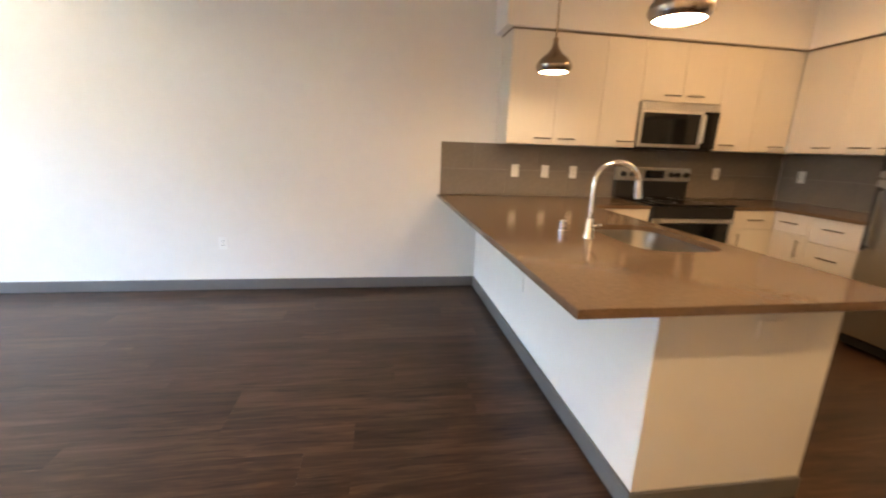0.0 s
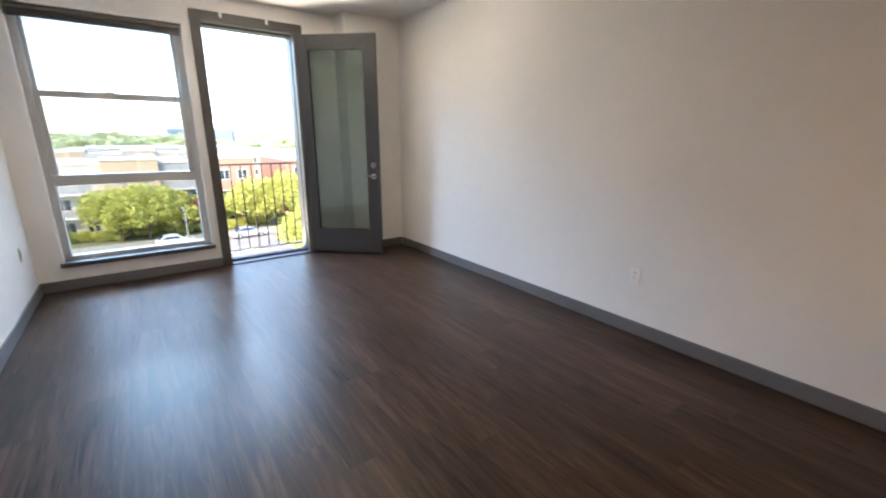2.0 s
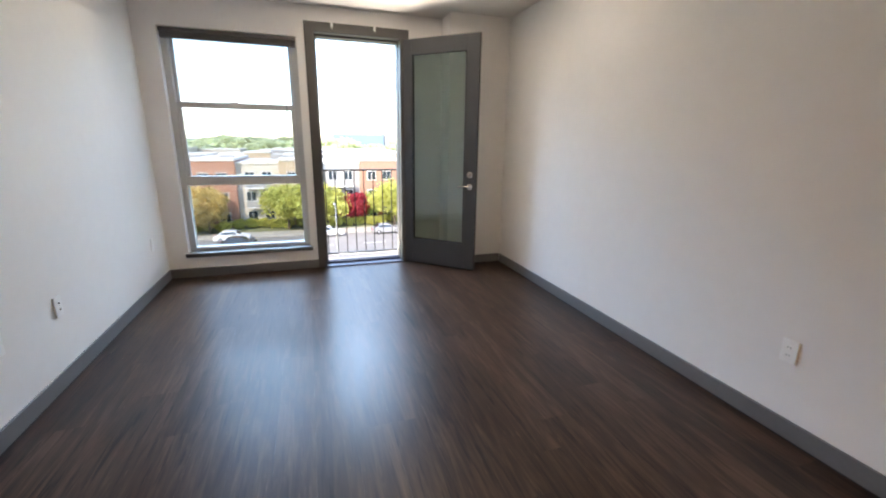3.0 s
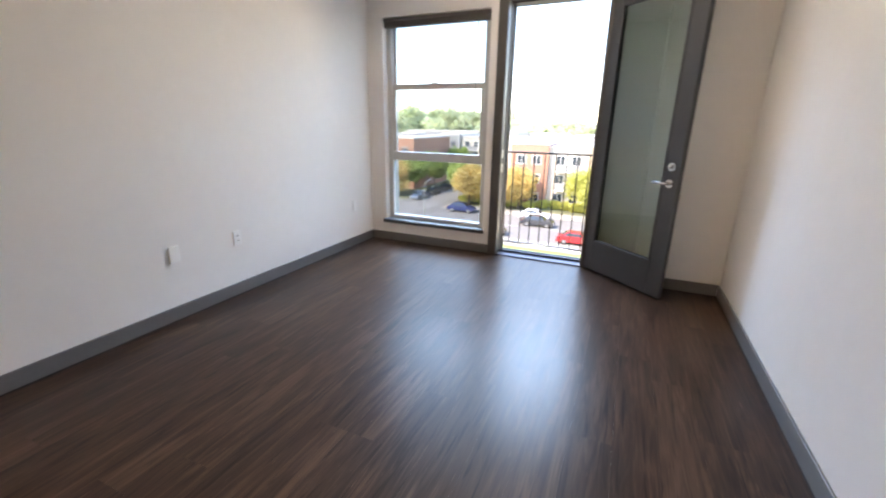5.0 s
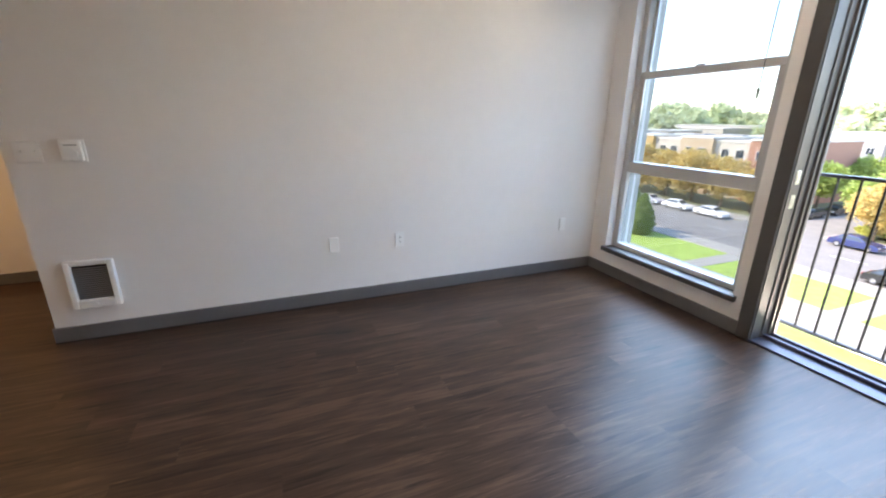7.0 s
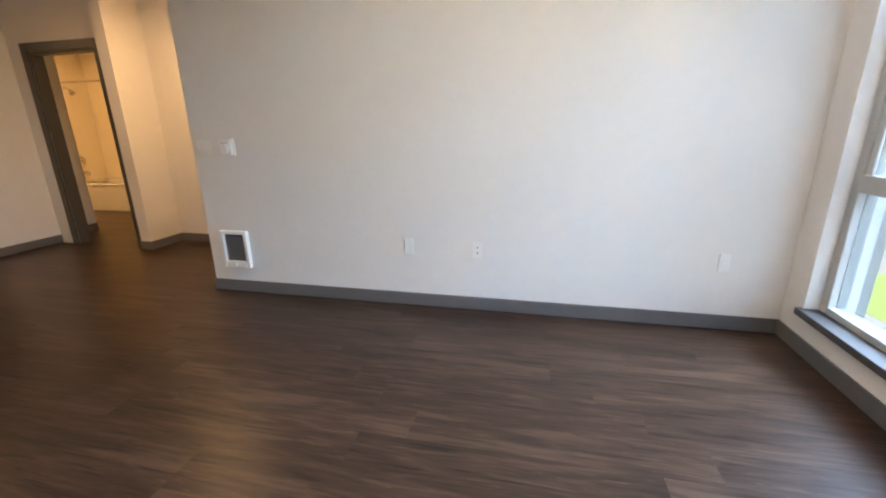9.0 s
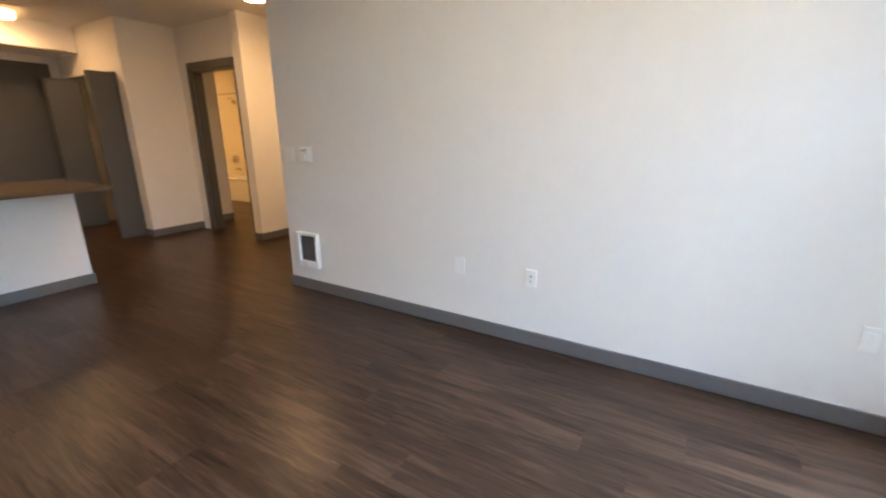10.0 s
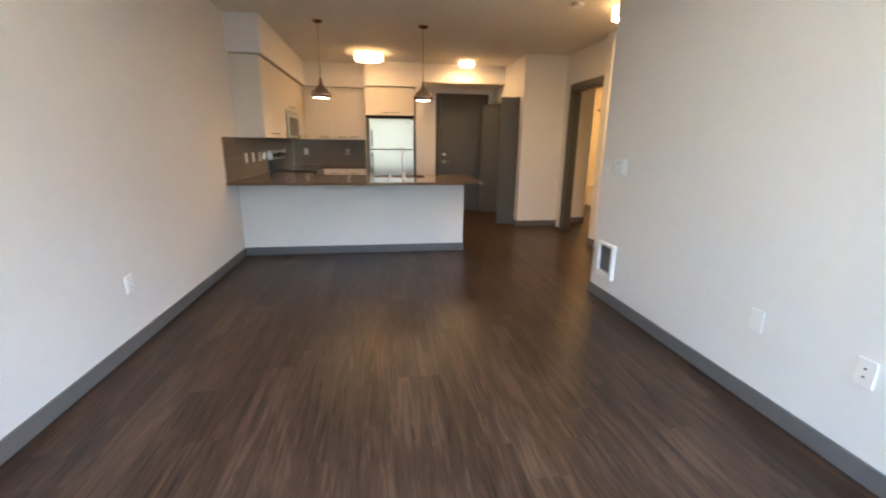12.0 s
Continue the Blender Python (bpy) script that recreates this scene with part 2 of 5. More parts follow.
def holed(us, ws, holes, place, depth):
    """A wall of thickness depth with openings that go through it. us, ws: the grid's lines; holes: (u0, u1, w0, w1); place(u, w, d) gives the point."""
    us = sorted(set(us) | {u for h in holes for u in h[:2]})
    ws = sorted(set(ws) | {w for h in holes for w in h[2:]})
    bm = bmesh.new()
    cache = {}

    def v(i, j, d):
        if (i, j, d) not in cache:
            cache[i, j, d] = bm.verts.new(place(us[i], ws[j], d))
        return cache[i, j, d]

    def solid(i, j):
        if not (0 <= i < len(us) - 1 and 0 <= j < len(ws) - 1):
            return False
        u, w = (us[i] + us[i + 1]) / 2, (ws[j] + ws[j + 1]) / 2
        return not any(h[0] < u < h[1] and h[2] < w < h[3] for h in holes)

    for i in range(len(us) - 1):
        for j in range(len(ws) - 1):
            if not solid(i, j):
                continue
            for d in (0, depth):
                bm.faces.new((v(i, j, d), v(i + 1, j, d), v(i + 1, j + 1, d), v(i, j + 1, d)))
            for di, dj, a, b in ((-1, 0, (i, j), (i, j + 1)), (1, 0, (i + 1, j), (i + 1, j + 1)), (0, -1, (i, j), (i + 1, j)), (0, 1, (i, j + 1), (i + 1, j + 1))):
                if not solid(i + di, j + dj):
                    bm.faces.new((v(*a, 0), v(*b, 0), v(*b, depth), v(*a, depth)))
    return bm


# ---- structure: walls, ceiling ----
WX = 0.07          # room face of the window wall
NY = 3.50          # north wall
EX = 8.93          # east wall of the kitchen and the entry
wall_west = setting("wall_west", holed([-0.12, NY + 0.15], [-0.06, CEIL], [(0.19, 1.36, 0.225, 2.345), (1.505, 2.40, -0.06, 2.42)], lambda u, w, d: (WX - d, u, w), 0.25), M["wall"], "warm white painted window wall with deep reveals", "wall")
setting("wall_pier", box(WX, 0.350, 2.84, NY, 0, CEIL), M["wall"], "warm white boxed-out pier beside the open balcony door", "wall")
setting("wall_north", box(WX, EX + 0.12, NY, NY + 0.15, -0.06, CEIL), M["wall"], "long warm white painted wall with baseboard", "wall")
setting("wall_south", box(WX - 0.2, 4.14, -0.12, 0, -0.06, CEIL), M["wall"], "warm white painted wall with heater and thermostat", "wall")
setting("wall_alcove_west", box(4.02, 4.14, -1.30, -0.12, -0.06, CEIL), M["wall"], "warm white return wall of the hall alcove", "wall")
setting("wall_alcove_south", box(4.02, 5.74, -1.42, -1.30, -0.06, CEIL), M["wall"], "warm white back wall of the hall alcove", "wall")
setting("wall_column", box(5.74, 5.88, -1.42, -0.88, -0.06, CEIL), M["wall"], "warm white wall end beside the bathroom door", "wall")
setting("wall_bath_front", holed([5.88, 7.17], [-0.06, CEIL], [(6.02, 6.90, -0.06, 2.10)], lambda u, w, d: (u, -0.97 - d, w), 0.12), M["wall"], "warm white wall with the bathroom doorway", "wall")
setting("wall_closet_west", box(7.17, 7.29, -1.09, -0.30, -0.06, CEIL), M["wall"], "warm white wall between the closet and the bathroom", "wall")
setting("wall_closet_front", holed([7.29, EX + 0.12], [-0.06, CEIL], [(7.37, 8.88, -0.06, 2.06)], lambda u, w, d: (u, -0.30 - d, w), 0.10), M["wall"], "warm white wall above and beside the closet opening", "wall")
setting("wall_east", box(EX, EX + 0.12, -0.30, NY, -0.06, CEIL), M["wall"], "warm white end wall of the kitchen and entry", "wall")
setting("wall_fridge", box(8.25, EX, 1.14, 1.27, 0, CEIL), M["wall"], "warm white wall end beside the refrigerator", "wall")
setting("entry_header", box(8.25, EX, -0.30, 1.14, 2.325, CEIL), M["wall"], "warm white dropped header over the entry recess", "wall")
setting("closet_interior", bx(bx(box(7.29, EX + 0.12, -1.09, -1.02, -0.06, CEIL), 7.29, 7.34, -1.02, -0.40, -0.06, CEIL), EX, EX + 0.12, -1.02, -0.40, -0.06, CEIL), M["wall"], "plain painted inside of the closet", "wall")
setting("bath_partition", box(7.40, 7.52, -1.58, -1.09, -0.06, CEIL), M["wall"], "white bathroom partition", "wall")
setting("bath_walls", bx(bx(bx(box(9.5, 9.6, -3.6, -1.09, -0.06, CEIL), 5.78, 9.5, -3.7, -3.55, -0.06, CEIL), 5.78, 5.88, -3.55, -1.42, -0.06, CEIL), 7.52, 9.5, -1.19, -1.09, -0.06, CEIL), M["surround"], "cream bathroom walls", "wall")
setting("ceiling", box(WX - 0.2, 9.6, -3.7, NY + 0.15, CEIL, CEIL + 0.15), M["ceil"], "flat off-white painted ceiling", "ceiling")
setting("soffit", bx(bx(box(5.82, EX, 3.15, NY, 2.246, CEIL), 8.55, EX, 2.13, 3.15, 2.246, CEIL), 8.26, EX, 1.27, 2.13, 2.246, CEIL), M["wall"], "warm white soffit over the upper cabinets", "soffit")
# solid strip fills the reveal, the gap's shade put into its colour
setting("soffit_line", bx(bx(bx(box(5.88, 8.60, 3.185, 3.205, 2.236, 2.246), 5.88, 5.90, 3.205, NY, 2.236, 2.246), 8.58, 8.60, 2.13, 3.185, 2.236, 2.246), 8.285, 8.305, 1.28, 2.13, 2.236, 2.246), M["gap"], "brown strip coloured as the shadow gap under the soffit", "trim")


# dark strip draws the shadow line at the header's lower edge
setting("header_line", box(8.236, 8.2495, -0.19, 1.14, 2.316, 2.330), M["gap"], "dark strip along the entry header, coloured as its shadow line", "trim")


# ---- trim ----
def board(name, x0, x1, y0, y1, z0=0.0, z1=0.10, label="grey painted baseboard", cat="baseboard"):
    if cat == "baseboard":
        # solid dark strip puts a shadow line along the foot of the board
        setting("baseboard_joint", box(x0 - 0.002, x1 + 0.002, y0 - 0.002, y1 + 0.002, z0 + 0.0002, z0 + 0.006), M["sub"], "dark strip drawn as the shadow line under the baseboard", "trim")
    return setting(name, box(x0, x1, y0, y1, z0, z1, 0.003, 1), M["base"], label, cat)


BT = 0.013
board("baseboard", WX + BT, 4.14 + BT, 0, BT)
board("baseboard", 4.14, 4.14 + BT, -1.30, -0.0005)
board("baseboard", WX, WX + BT, 0.0005, 1.435)
board("baseboard", 0.350, 0.350 + BT, 2.84, NY - BT)
board("baseboard", 0.350 + BT, 5.745 - BT, NY - BT, NY)
board("baseboard", 5.745 - BT, 5.745, 0.89 - BT, NY)
board("baseboard", 5.7455, 6.465, 0.89 - BT, 0.89)
board("baseboard", 4.14 + BT, 5.74 - BT, -1.30, -1.30 + BT)
board("baseboard", 5.74 - BT, 5.74, -1.30, -0.88 + BT)
board("baseboard", 5.7405, 5.88, -0.88, -0.88 + BT)
board("baseboard", 7.17 - BT, 7.17, -0.97, -0.30 + BT)
board("baseboard", 7.1705, 7.33, -0.30, -0.30 + BT)
board("baseboard", 7.40 - BT, 7.40, -1.58, -1.09)
board("baseboard", 8.25 - BT, 8.25, 1.14, 1.27)
board("baseboard", EX - BT, EX, 0.83, 1.14)


def casing(name, place, u0, u1, top, w, depth, label):
    """Two legs and a head round an opening."""
    bm = bmesh.new()
    for a, b, c, d in ((u0 - w, u0, 0, top + w), (u1, u1 + w, 0, top + w), (u0, u1, top, top + w)):
        (ax, ay), (bx_, by) = place(a, 0), place(b, depth)
        bx(bm, min(ax, bx_), max(ax, bx_), min(ay, by), max(ay, by), c, d, 0.003, 1)
    return setting(name, bm, M["grey"], label, "trim")


casing("bath_door_casing", lambda u, d: (u, -0.97 + d), 6.02, 6.90, 2.10, 0.09, 0.015, "charcoal casing round the bathroom doorway")
setting("bath_door_jamb", bx(bx(box(6.02, 6.04, -1.09, -0.97, 0, 2.08), 6.88, 6.90, -1.09, -0.97, 0, 2.08), 6.02, 6.90, -1.09, -0.97, 2.08, 2.10), M["grey"], "charcoal bathroom door jamb", "trim")
casing("entry_door_casing", lambda u, d: (EX - d, u), -0.10, 0.74, 2.14, 0.09, 0.016, "charcoal casing round the entry door")
casing("balcony_door_casing", lambda u, d: (WX + d, u), 1.52, 2.388, 2.405, 0.085, 0.016, "charcoal casing round the balcony doorway")
jamb = setting("balcony_door_jamb", bx(bx(box(-0.02, WX, 1.505, 1.525, 0, 2.40), -0.02, WX, 2.38, 2.40, 0, 2.40), -0.02, WX, 1.505, 2.40, 2.40, 2.42), M["grey"], "charcoal balcony door jamb", "trim")
for z0, z1 in ((0.865, 0.945), (1.005, 1.085)):
    part("strike_plate", bx(box(0.004, 0.042, 1.525, 1.528, z0, z1, 0.001, 1), 0.012, 0.030, 1.528, 1.5295, z0 + 0.022, z1 - 0.022), M["steel"], jamb, "satin steel strike plate")
setting("balcony_door_frame", bx(bx(bx(bx(box(-0.17, -0.022, 1.505, 1.532, 0, 2.40, 0.003, 1), -0.17, -0.022, 2.373, 2.40, 0, 2.40, 0.003, 1), -0.17, -0.022, 1.532, 2.373, 2.385, 2.42), -0.09, -0.075, 1.532, 1.545, 0.03, 2.385), -0.14, -0.125, 1.532, 1.545, 0.03, 2.385), M["jamb"], "brown-grey outer door frame with weather strips", "trim")
setting("balcony_threshold", bx(bx(box(-0.18, WX + 0.01, 1.505, 2.40, -0.03, 0.012, 0.003, 1), -0.06, -0.035, 1.53, 2.38, 0.012, 0.034, 0.003, 1), -0.145, -0.12, 1.53, 2.38, 0.012, 0.026, 0.003, 1), M["sill"], "grey metal threshold of the balcony door", "threshold")

# ---- window ----
win = setting("window_1", box(WX - 0.13, WX + 0.03, 0.165, 1.385, 0.215, 0.255, 0.004, 2), M["grey"], "tall three-light window with charcoal sill and raised blind", "window")
win.name = "window_1"


def bars(name, rects, x0, x1, material, label=""):
    for y0, y1, z0, z1 in rects:
        part(name, box(x0, x1, y0, y1, z0, z1, 0.004, 1), material, win, label)


bars("window_frame", [(0.19, 0.245, 0.255, 2.345), (1.30, 1.36, 0.255, 2.345), (0.245, 1.30, 2.30, 2.345), (0.245, 1.30, 0.255, 0.295), (0.245, 1.30, 0.925, 1.015)], WX - 0.17, WX - 0.075, M["vinyl"])
bars("sash", [(0.2455, 0.285, 1.0155, 1.6615), (1.262, 1.2995, 1.0155, 1.6615), (0.2455, 1.2995, 1.662, 1.715)], WX - 0.125, WX - 0.085, M["vinyl"])
bars("sash", [(0.245, 0.275, 1.715, 2.30), (1.272, 1.30, 1.715, 2.30)], WX - 0.16, WX - 0.128, M["vinyl"])
part("sash_lock", box(WX - 0.105, WX - 0.088, 0.71, 0.78, 1.715, 1.728, 0.003, 1), M["vinyl"], win)
for y0, y1, z0, z1, x in ((0.245, 1.30, 0.295, 0.925, WX - 0.12), (0.285, 1.262, 1.015, 1.665, WX - 0.105), (0.275, 1.272, 1.715, 2.30, WX - 0.145)):
    pane = part("pane", box(x, x + 0.006, y0, y1, z0, z1), M["glass"], win)
    pane.visible_shadow = False
blind = thing("window_blind", pose(WX - 0.03, 0.775, 2.335), "dark horizontal blind raised to the window head", "blind")
part("headrail", box(-0.03, 0.03, -0.575, 0.575, -0.035, 0.0, 0.004, 1), M["blind"], blind)
for i in range(5):
    part("slat", box(-0.024, 0.024, -0.57, 0.57, -0.043 - 0.006 * i, -0.039 - 0.006 * i), M["blind"], blind)
part("bottom_rail", box(-0.024, 0.024, -0.57, 0.57, -0.085, -0.070, 0.003, 1), M["blind"], blind)
part("cord", rod(bmesh.new(), (0.026, 0.46, -0.05), (0.026, 0.45, -0.80), 0.0036, 6), M["cord"], blind, "thin pull cord")
part("tassel", rod(bmesh.new(), (0.026, 0.45, -0.80), (0.026, 0.45, -0.86), 0.010, 10, 0.004), M["cord"], blind)

# ---- balcony door leaf, standing open ----
LEAF_W, LEAF_H = 0.885, 2.375
leaf = thing("balcony_door", pose(0.045, 2.405, 0.02, 0, 0, 47.0), "charcoal balcony door with a full glass light, open", "door")
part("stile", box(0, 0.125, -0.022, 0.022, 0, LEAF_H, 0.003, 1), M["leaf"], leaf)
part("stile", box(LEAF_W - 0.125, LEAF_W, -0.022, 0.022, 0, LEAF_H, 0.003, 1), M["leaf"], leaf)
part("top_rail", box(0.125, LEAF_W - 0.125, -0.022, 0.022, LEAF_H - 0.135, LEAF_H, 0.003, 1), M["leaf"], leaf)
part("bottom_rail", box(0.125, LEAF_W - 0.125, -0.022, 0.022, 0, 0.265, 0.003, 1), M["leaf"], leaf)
for s in (-1, 1):
    bm = bmesh.new()
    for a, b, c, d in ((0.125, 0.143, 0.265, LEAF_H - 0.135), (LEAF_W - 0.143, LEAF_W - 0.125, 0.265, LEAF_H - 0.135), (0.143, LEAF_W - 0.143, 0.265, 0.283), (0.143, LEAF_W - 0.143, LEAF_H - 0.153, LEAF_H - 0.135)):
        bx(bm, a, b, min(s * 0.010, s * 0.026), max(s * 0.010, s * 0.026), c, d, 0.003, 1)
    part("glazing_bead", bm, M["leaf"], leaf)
pane = part("pane", box(0.125, LEAF_W - 0.125, -0.006, 0.006, 0.265, LEAF_H - 0.135), M["doorglass"], leaf)
pane.visible_shadow = False
for s in (-1, 1):
    bm = bmesh.new()
    rod(bm, (0.820, s * 0.022, 0.90), (0.820, s * 0.034, 0.90), 0.032, 24)
    rod(bm, (0.820, s * 0.034, 0.90), (0.820, s * 0.068, 0.90), 0.011, 12)
    pipe(bm, [(0.830, s * 0.066, 0.90), (0.785, s * 0.070, 0.902), (0.730, s * 0.066, 0.903), (0.700, s * 0.060, 0.90)], 0.010)
    part("lever_handle", bm, M["nickel"], leaf, "satin nickel lever", True)
    bm = bmesh.new()
    rod(bm, (0.820, s * 0.022, 1.024), (0.820, s * 0.036, 1.024), 0.031, 24)
    bx(bm, 0.814, 0.826, min(s * 0.036, s * 0.054), max(s * 0.036, s * 0.054), 1.009, 1.039, 0.003, 1)
    part("deadbolt", bm, M["nickel"], leaf, "satin nickel deadbolt", True)
for z in (0.25, 1.2, 2.15):
    part("hinge", rod(bmesh.new(), (-0.006, -0.026, z - 0.05), (-0.006, -0.026, z + 0.05), 0.007, 10), M["nickel"], leaf)
part("sweep", box(0.002, LEAF_W - 0.002, -0.018, 0.018, -0.014, 0.0), M["matte"], leaf, "black door sweep")
for y in (1.70, 2.12):
    k = thing("door_catch", pose(WX + 0.016, y, 2.47), "small white metal catch on the door head", "catch", "catches on the door head")
    part("plate", box(0, 0.006, -0.012, 0.012, -0.02, 0.02, 0.002, 1), M["white"], k)
    part("hook", pipe(bmesh.new(), [(0.004, 0, 0.01), (0.02, 0, 0.005), (0.024, 0, -0.02), (0.016, 0, -0.035)], 0.004, 8), M["white"], k)

# ---- railing outside the balcony door ----
rail = thing("balcony_railing", pose(-0.30, 1.95, 0.0), "black iron railing outside the open balcony door", "railing")
part("top_rail", box(-0.02, 0.02, -0.62, 0.62, 1.035, 1.055, 0.003, 1), M["iron"], rail)
part("bottom_rail", box(-0.015, 0.015, -0.62, 0.62, 0.045, 0.065, 0.003, 1), M["iron"], rail)
for i in range(12):
    y = -0.605 + i * 0.11
    part("baluster", box(-0.0055, 0.0055, y - 0.0055, y + 0.0055, 0.065, 1.035), M["iron"], rail)
for s in (-1, 1):
    for z in (0.08, 1.0):
        part("bracket", box(0.0, 0.072, s * 0.60 - 0.012, s * 0.60 + 0.012, z - 0.012, z + 0.012), M["iron"], rail)
setting("facade_outside", holed([-8, 9], [-12, 6], [(0.19, 1.36, 0.225, 2.345), (1.505, 2.40, -0.06, 2.42)], lambda u, w, d: (-0.18 - d, u, w), 0.05), mat("facade_panel", (0.45, 0.43, 0.40), 0.7, grain=0.05, scale=2), "pale panelled outside of the building", "facade")

# ---- entry door, closet doors ----
entry = thing("entry_door", pose(EX - 0.012, 0.32, 0.01), "charcoal flush entry door, closed, with satin lever", "door")
part("slab", box(-0.03, 0.0, -0.418, 0.418, 0, 2.125, 0.002, 1), M["door"], entry)
bm = bmesh.new()
rod(bm, (-0.03, 0.35, 0.96), (-0.042, 0.35, 0.96), 0.032, 24)
rod(bm, (-0.042, 0.35, 0.96), (-0.075, 0.35, 0.96), 0.011, 12)
pipe(bm, [(-0.073, 0.36, 0.96), (-0.078, 0.31, 0.962), (-0.074, 0.24, 0.955)], 0.010)
part("lever_handle", bm, M["nickel"], entry, "satin nickel lever", True)
bm = rod(bmesh.new(), (-0.03, 0.35, 1.10), (-0.046, 0.35, 1.10), 0.031, 24)
bx(bm, -0.062, -0.046, 0.344, 0.356, 1.085, 1.115, 0.003, 1)
part("deadbolt", bm, M["nickel"], entry, "satin nickel deadbolt", True)
# near-black strip stands in for the shadow above the slab
part("head_shadow_strip", box(-0.028, -0.004, -0.418, 0.418, 2.1255, 2.128), M["slot"], entry)
for i, z in enumerate((0.25, 1.1, 1.9)):
    part("hinge", rod(bmesh.new(), (-0.034, -0.42, z - 0.05), (-0.034, -0.42, z + 0.05), 0.007, 10), M["nickel"], entry)


def bifold(x, s, d, label):
    """A pair of hinged closet panels, folded so that their outer edges stand 2 d apart."""
    ob = thing("bifold_door", pose(x, -0.345, 0.015), label, "closet door", "closet doors")
    ang = math.asin(d / 0.335)
    for k in (0, 1):
        bm = box(0.0, 0.032, 0.0, 0.335, 0, 2.015, 0.002, 1)
        turn = -s * ang if k == 0 else s * ang
        base = s * 0.006 if k == 0 else s * (2 * d + 0.046)
        if s < 0:
            base -= 0.032
        bm.transform(Matrix.Translation((base, 0, 0)) @ Matrix.Rotation(turn, 4, "Z"))
        part("panel", bm, M["door"], ob)
    tip = s * (d + 0.040)
    for z in (0.25, 1.0, 1.75):
        part("hinge", rod(bmesh.new(), (tip, 0.336 * math.cos(ang), z), (tip, 0.336 * math.cos(ang), z + 0.08), 0.006, 8), M["nickel"], ob)
    part("knob", lathe(bmesh.new(), [(0.0, 0), (0.008, 0), (0.008, 0.014), (0.015, 0.02), (0.014, 0.028), (0.0, 0.03)], 16, (s * (d + 0.02), 0.05, 0.95)), M["nickel"], ob, "", True)


bifold(7.345, 1, 0.002, "charcoal bifold closet door, folded open")
bifold(8.885, -1, 0.13, "charcoal bifold closet door, half folded near the entry")
setting("closet_track", box(7.37, 8.88, -0.375, -0.345, 2.04, 2.06), M["grey"], "charcoal head track of the closet", "trim")


# ---- kitchen cabinets ----
def rebase(ob, x, y, z=0.0):
    """Move a thing's origin to (x, y, z), its parts staying where they are."""
    d = Vector((x, y, z)) - ob.matrix_basis.translation
    ob.matrix_basis = Matrix.Translation(ob.matrix_basis.translation + d)
    for c in ob.children:
        c.location = c.location - d
    return ob


def handle(bm_parent, c, along, out, length=0.15):
    """A flat bar pull at c; along and out are unit vectors."""
    c, a, o = Vector(c), Vector(along), Vector(out)
    bm = bmesh.new()
    for s in (-1, 1):
        rod(bm, c + a * s * length * 0.36, c + a * s * length * 0.36 + o * 0.028, 0.005, 8)
    p, q = c - a * length / 2 + o * 0.030, c + a * length / 2 + o * 0.030
    rod(bm, p, q, 0.0065, 10)
    part("handle", bm, M["nickel"], bm_parent, "satin nickel bar pull", True)


def cabinet(name, label, x0, x1, y0, y1, z0, z1, face, fronts, group, toe=False):
    """A cabinet whose front looks along face ('-x', '-y'). fronts: (u0, u1, w0, w1, handle u, handle w, 'h' or 'v'), as fractions or metres in the front's plane."""
    ob = thing(name, pose(0, 0, z0), label, "cabinet", group)
    zb = 0.10 if toe else 0.0
    body = box(x0, x1, y0, y1, zb, z1 - z0)
    part("body", body, M["cab"], ob)
    if toe:
        if face == "-x":
            part("toe_kick", box(x0 + 0.05, x1, y0, y1, 0, zb), M["gap"], ob)
        else:
            part("toe_kick", box(x0, x1, y0 + 0.05, y1, 0, zb), M["gap"], ob)
    for u0, u1, w0, w1, hu, hw, way in fronts:
        g = 0.0018
        if face == "-x":
            d = part("front", box(x0 - 0.020, x0 - 0.001, u0 + g, u1 - g, w0 - z0 + g, w1 - z0 - g, 0.0015, 1), M["cab"], ob)
            handle(d, (x0 - 0.020, hu, hw - z0), (0, 1, 0) if way == "h" else (0, 0, 1), (-1, 0, 0))
        else:
            d = part("front", box(u0 + g, u1 - g, y0 - 0.020, y0 - 0.001, w0 - z0 + g, w1 - z0 - g, 0.0015, 1), M["cab"], ob)
            handle(d, (hu, y0 - 0.020, hw - z0), (1, 0, 0) if way == "h" else (0, 0, 1), (0, -1, 0))
    return rebase(ob, (x0 + x1) / 2, (y0 + y1) / 2, z0)


UB, UT = 1.360, 2.236          # upper cabinets, bottom and top
UY = 3.215                     # carcass front of the north uppers
up = "upper cabinets"
cabinet("upper_cabinet", "cream slab-door double upper cabinet above the outlets", 5.885, 6.70, UY, NY, UB, UT, "-y", [(5.885, 6.292, UB, UT, 6.19, UB + 0.05, "h"), (6.292, 6.70, UB, UT, 6.40, UB + 0.05, "h")], up)
cabinet("upper_cabinet", "cream single-door upper cabinet beside the microwave", 6.70, 7.055, UY, NY, UB, UT, "-y", [(6.70, 7.055, UB, UT, 6.94, UB + 0.05, "h")], up)
cabinet("upper_cabinet", "cream double-door cabinet over the microwave", 7.055, 7.825, UY, NY, 1.755, UT, "-y", [(7.055, 7.44, 1.755, UT, 7.33, 1.805, "h"), (7.44, 7.825, 1.755, UT, 7.55, 1.805, "h")], up)
cabinet("upper_cabinet", "cream double-door upper cabinet in the kitchen corner", 7.825, 8.595, UY, NY, UB, UT, "-y", [(7.825, 8.20, UB, UT, 7.93, UB + 0.05, "h"), (8.20, 8.593, UB, UT, 8.45, UB + 0.05, "h")], up)
UX = 8.615
